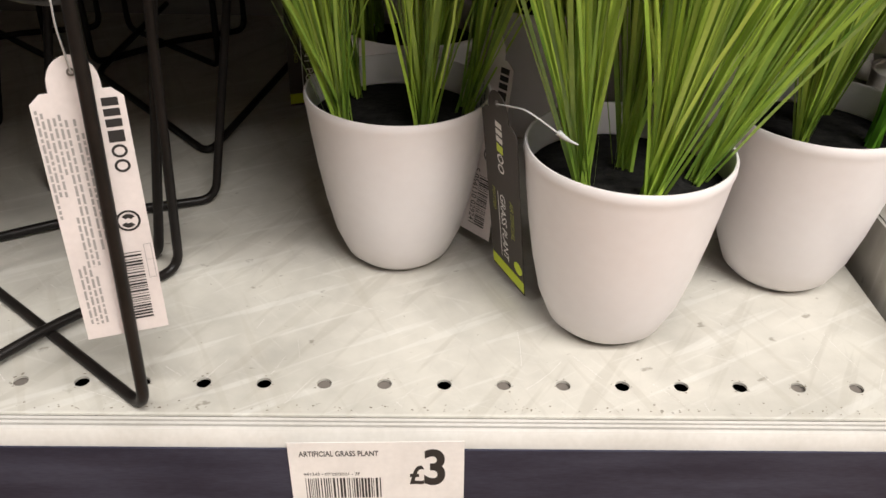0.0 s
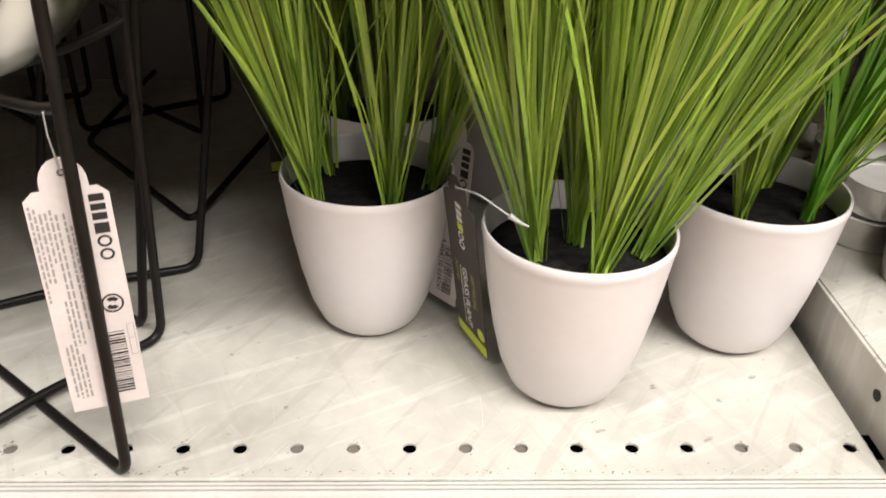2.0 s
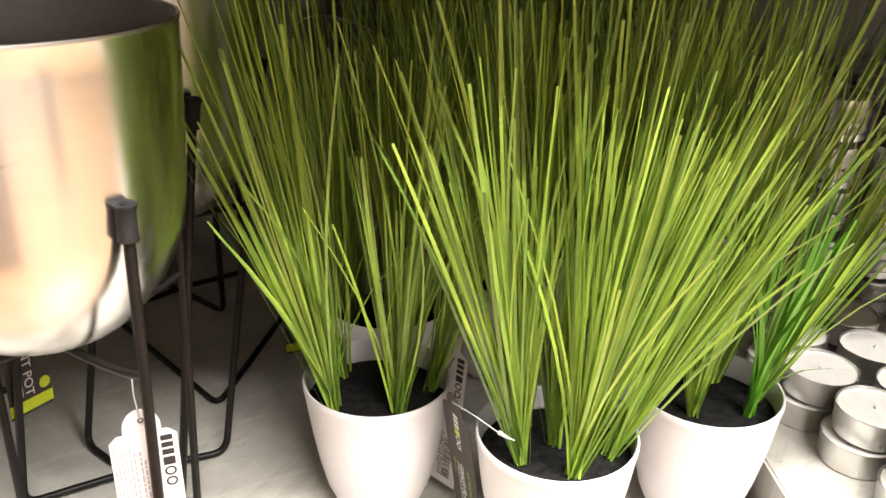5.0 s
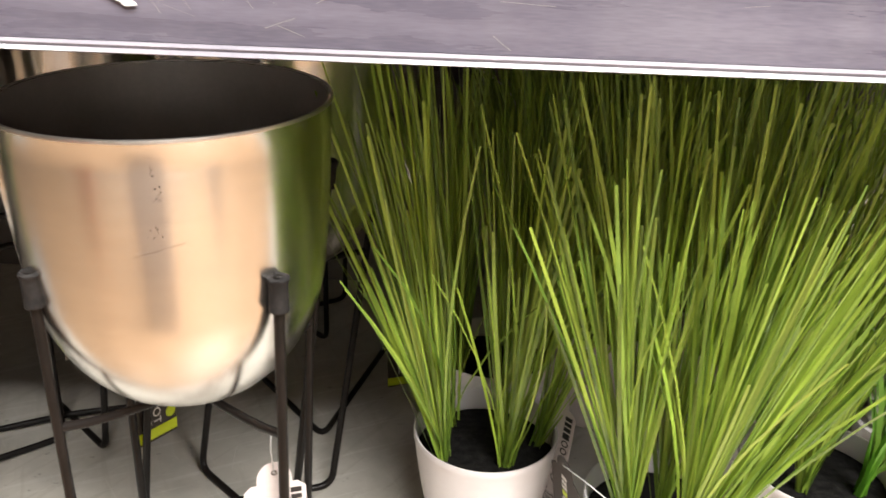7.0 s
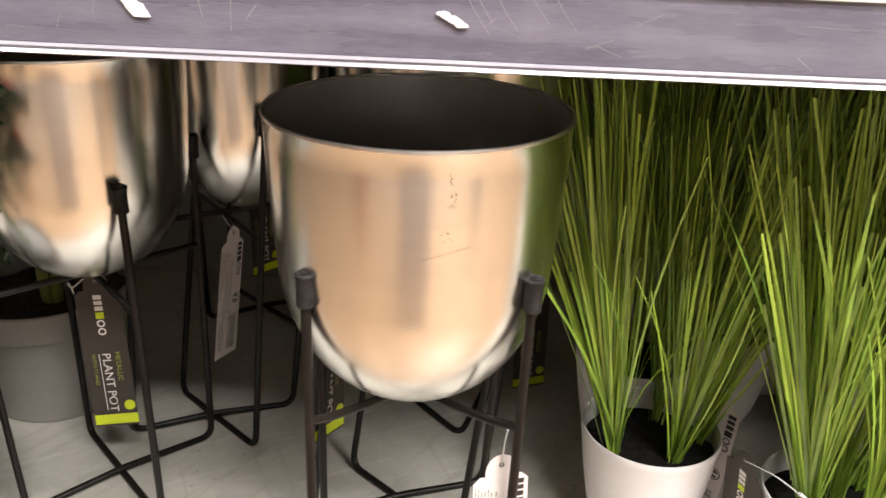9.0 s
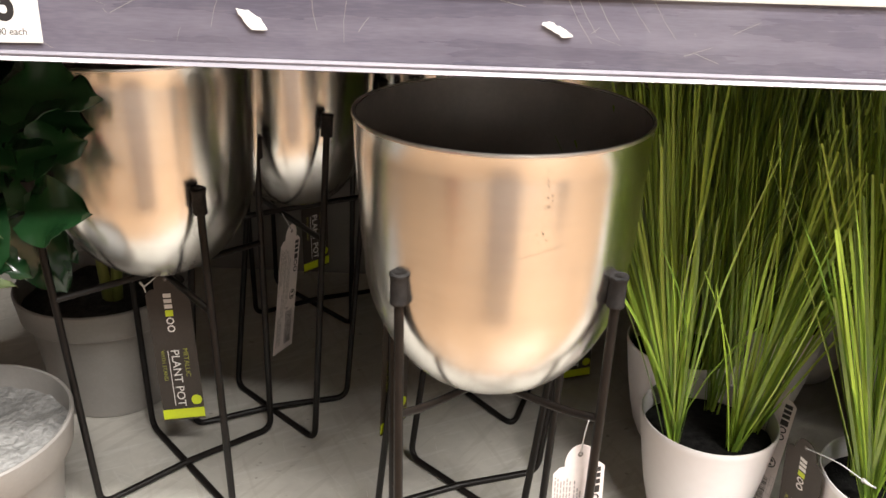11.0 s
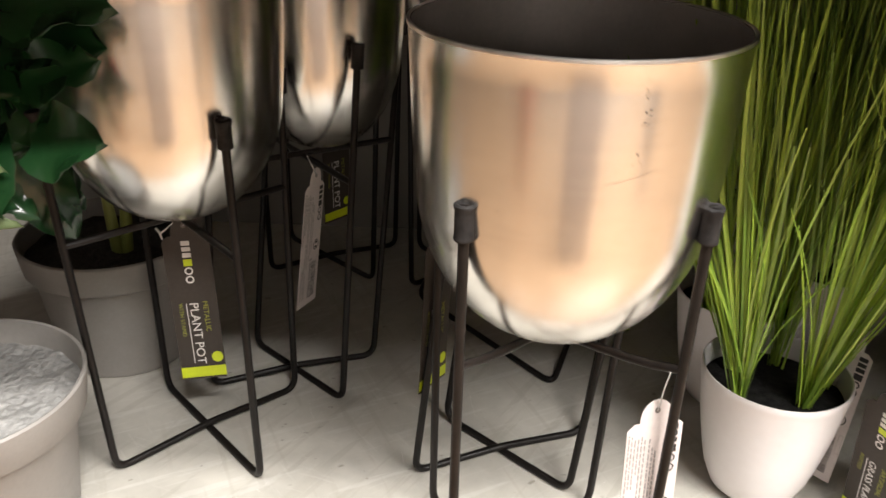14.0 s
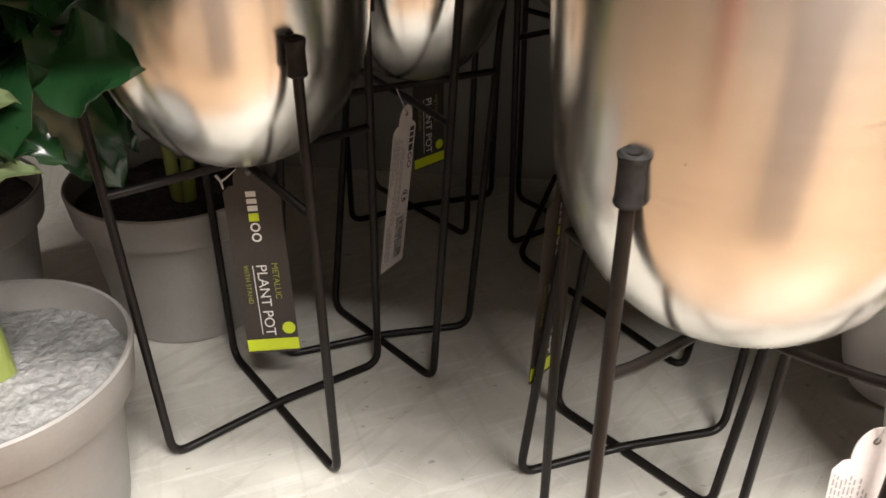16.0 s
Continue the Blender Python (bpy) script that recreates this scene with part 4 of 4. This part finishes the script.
# black strip laid in as the shade between shelf and tray
part("gap_shade_strip", boxed(0.2092, 0.2150, 0.0200, 0.504, -0.040, -0.030), M_DARK, tray)
# uncut holes: near-black discs on side and top stand for the shade inside
for hy in (0.046, 0.146, 0.246):
    bm = lathe([(0.0, 0.0), (0.0028, 0.0), (0.0030, 0.0004), (0.0, 0.0004)], 14)
    bm.transform(Matrix.Translation((0.2153, hy, 0.017)) @ Matrix.Rotation(-math.pi / 2, 4, "Y"))
    part("hole_shade_disc", bm, M_DARK, tray)
for hx in (0.238, 0.288, 0.338):
    bm = lathe([(0.0, 0.0308), (0.0030, 0.0308), (0.0030, 0.0304), (0.0, 0.0304)], 14)
    bm.transform(Matrix.Translation((hx, 0.036, 0)))
    part("hole_shade_disc", bm, M_DARK, tray)


def make_tealight():
    thing = base("tealight")
    tagged(thing, "white wax tealight in a thin aluminium cup", "tealight", "stacked tealights")
    part("cup", lathe([(0.0, 0.0), (0.0212, 0.0), (0.0221, 0.0009), (0.0224, 0.0046), (0.0227, 0.0053), (0.0229, 0.0172), (0.0234, 0.0181), (0.0232, 0.0186), (0.0224, 0.0180), (0.0221, 0.0140)], 48), M_TIN, thing)
    part("wax", lathe([(0.0, 0.0163), (0.014, 0.0162), (0.0216, 0.0165), (0.0221, 0.0170), (0.0221, 0.012), (0.0, 0.012)], 32), M_WAX, thing)
    part("wick", tube([(0, 0, 0.0158), (0.0004, 0, 0.0175), (0.0020, 0.0005, 0.0182)], 0.0006, 6), M_INK_W, thing)
    return thing


light = make_tealight()
light.location = (0.2620, 0.1720, 0.0307)
rng = random.Random(31)
COLUMNS = ((0.2620, 0.1720), (0.2740, 0.1240), (0.2850, 0.0760), (0.2640, 0.2210), (0.2680, 0.2690), (0.3130, 0.1490), (0.3230, 0.1010), (0.3120, 0.1980), (0.3160, 0.2470), (0.3620, 0.1750), (0.3700, 0.1250))
for c, (cx, cy) in enumerate(COLUMNS):
    for k in range(1 if c == 0 else 0, 2):
        copy_thing(light, Matrix.Translation((cx + rng.gauss(0, 0.0008) + 0.006 * k, cy + rng.gauss(0, 0.0008), 0.0307 + 0.0188 * k)) @ Matrix.Rotation(rng.uniform(0, 6), 4, "Z"))


def tealight_pack(x, y, z, turn):
    thing = base("tealight_pack", x, y, z)
    thing.rotation_euler = (0, 0, radians(turn))
    tagged(thing, "clear film pack of stacked aluminium tealights", "tealight pack", "film packs")
    bm = boxed(-0.062, 0.062, -0.042, 0.042, 0.0, 0.036, bevel=0.008)
    part("film", bm, M_FILM, thing, "crinkled clear shrink film")
    for i in range(3):
        for j in range(2):
            for k in range(2):
                bm = lathe([(0.0, 0.0), (0.0184, 0.0), (0.0191, 0.0150), (0.0178, 0.0156), (0.0, 0.0140)], 24)
                bm.transform(Matrix.Translation(((i - 1) * 0.0395, (j - 0.5) * 0.0395, 0.0012 + 0.0166 * k)))
                part("tealight_cup", bm, M_TIN, thing)
    return thing


for i, (px, py) in enumerate(((0.290, 0.345), (0.418, 0.340), (0.300, 0.435), (0.430, 0.432))):
    for k in range(5):
        tealight_pack(px + rng.gauss(0, 0.002), py + rng.gauss(0, 0.002), 0.0307 + 0.0368 * k, rng.gauss(0, 2))

# ---- unseen shelving added across the aisle, to give the metal bands to reflect ----
facing = base("shelving_unit", 0, -2.25, -0.58)
tagged(facing, "pale shop shelving with stocked bays, unseen, added across the aisle for reflections", "shelving")
part("plinth", boxed(-3.2, 3.2, -0.25, 0.25, 0.0, 0.15), M_EDGE, facing)
part("back", boxed(-3.2, 3.2, -0.26, -0.24, 0.15, 1.5), M_WALL, facing)
for z in (0.45, 0.8, 1.15):
    part("shelf", boxed(-3.2, 3.2, -0.24, 0.22, z, z + 0.03), M_EDGE, facing)
for x in (-2.7, -1.8, -0.9, 0.0, 0.9, 1.8, 2.7):
    part("upright", boxed(x - 0.035, x + 0.035, 0.222, 0.27, 0.0, 1.5, bevel=0.004), M_EDGE, facing)
rng = random.Random(9)
GOODS = [mat("stock_" + n, c, rough=0.5) for n, c in (("tan", (0.50, 0.36, 0.25)), ("brown", (0.20, 0.14, 0.10)), ("white", (0.75, 0.73, 0.70)), ("grey", (0.30, 0.29, 0.30)), ("red", (0.38, 0.06, 0.05)), ("taupe", (0.62, 0.555, 0.52)))]
for z in (0.15, 0.48, 0.83, 1.18):
    x = -3.1
    while x < 3.0:
        w = rng.uniform(0.12, 0.34)
        bm = boxed(x, x + w, -0.22, rng.uniform(0.05, 0.20), z, z + rng.uniform(0.16, 0.28), bevel=0.01)
        g = part("reflection_stock_box", bm, rng.choice([GOODS[i] for i in ((0, 1, 2, 3, 3, 2) if z < 0.3 else (2, 2, 3, 1, 2, 0))]), None)
        g.location = (0, -2.25, -0.58)
        tagged(g, "plain stock box on the facing shelving, unseen, added for reflections", "box", "stock boxes")
        x += w + rng.uniform(0.01, 0.12)

# unseen boxes added so the pots reflect grey and red bands
for bx, by, bw, bz, bh, kind in ((-1.20, -1.38, 0.40, -0.58, 0.27, 0), (-1.20, -1.38, 0.36, -0.31, 0.36, 4), (1.25, -1.30, 0.28, -0.58, 0.60, 3), (-0.10, -1.15, 0.46, -0.58, 0.66, 5)):
    g = part("reflection_box", boxed(bx - bw / 2, bx + bw / 2, by - 0.12, by + 0.10, bz, bz + bh, bevel=0.05), GOODS[kind], None)
    tagged(g, "plain box added unseen across the aisle, for reflected bands", "box", "display boxes")

# ---- wear on the lower shelf: fine scratches and grime along the edge and round the holes ----
rng = random.Random(99)
wear = base("shelf_wear")
tagged(wear, "fine pale scratches and grime specks on the shelf", "scratches", "", "stuff")
bm = bmesh.new()
for _ in range(80):
    x, y = rng.uniform(-0.45, 0.205), 0.016 + 0.24 * rng.random() ** 1.6
    a, L = rng.choice((0.6, -0.9, 1.3, 2.2)) + rng.gauss(0, 0.35), rng.uniform(0.004, 0.030)
    w, k = rng.uniform(0.00003, 0.00008), rng.gauss(0, 0.05)
    p = Vector((x, y, 0.00016))
    for _i in range(3):
        d = Vector((math.cos(a), math.sin(a), 0))
        e = p + d * (L / 3)
        n = Vector((-d.y, d.x, 0)) * w
        if e.y < 0.0135 or e.x > 0.207 or any((e.x - h) ** 2 + (e.y - 0.03) ** 2 < 0.00002 for h in HOLES):
            break
        bm.faces.new([bm.verts.new(v) for v in (p - n, e - n, e + n, p + n)])
        p, a = e, a + k
part("scratch_lines", bm, M_INK_W, wear, "pale scratches", smooth=False)["kind"] = "stuff"
bm = bmesh.new()
spots = [(rng.uniform(-0.45, 0.205), 0.0138 + abs(rng.gauss(0, 0.0022)), rng.uniform(0.00010, 0.00045)) for _ in range(260)]
spots += [(rng.uniform(-0.30, 0.205), rng.uniform(0.016, 0.16), rng.uniform(0.00010, 0.00030)) for _ in range(120)]
for h in HOLES[-20:]:
    for _i in range(rng.choice((2, 3, 9))):
        a = rng.uniform(0, 6.283)
        r = 0.0034 + abs(rng.gauss(0, 0.0007))
        spots.append((h + r * math.cos(a), 0.03 + r * math.sin(a), rng.uniform(0.00012, 0.00045)))
spots += [(0.0860 + rng.gauss(0, 0.0008), 0.0470 + rng.gauss(0, 0.0006), 0.0005) for _ in range(3)]
for x, y, r in spots:
    n = rng.choice((4, 5, 6))
    st = rng.uniform(1.0, 2.2)
    bm.faces.new([bm.verts.new((x + r * st * rng.uniform(0.6, 1.1) * math.cos(6.283 * i / n), max(y + r * rng.uniform(0.6, 1.1) * math.sin(6.283 * i / n), 0.0132), 0.00020)) for i in range(n)])
part("grime_specks", bm, M_GRIME, wear, "brown grime specks", smooth=False)["kind"] = "stuff"
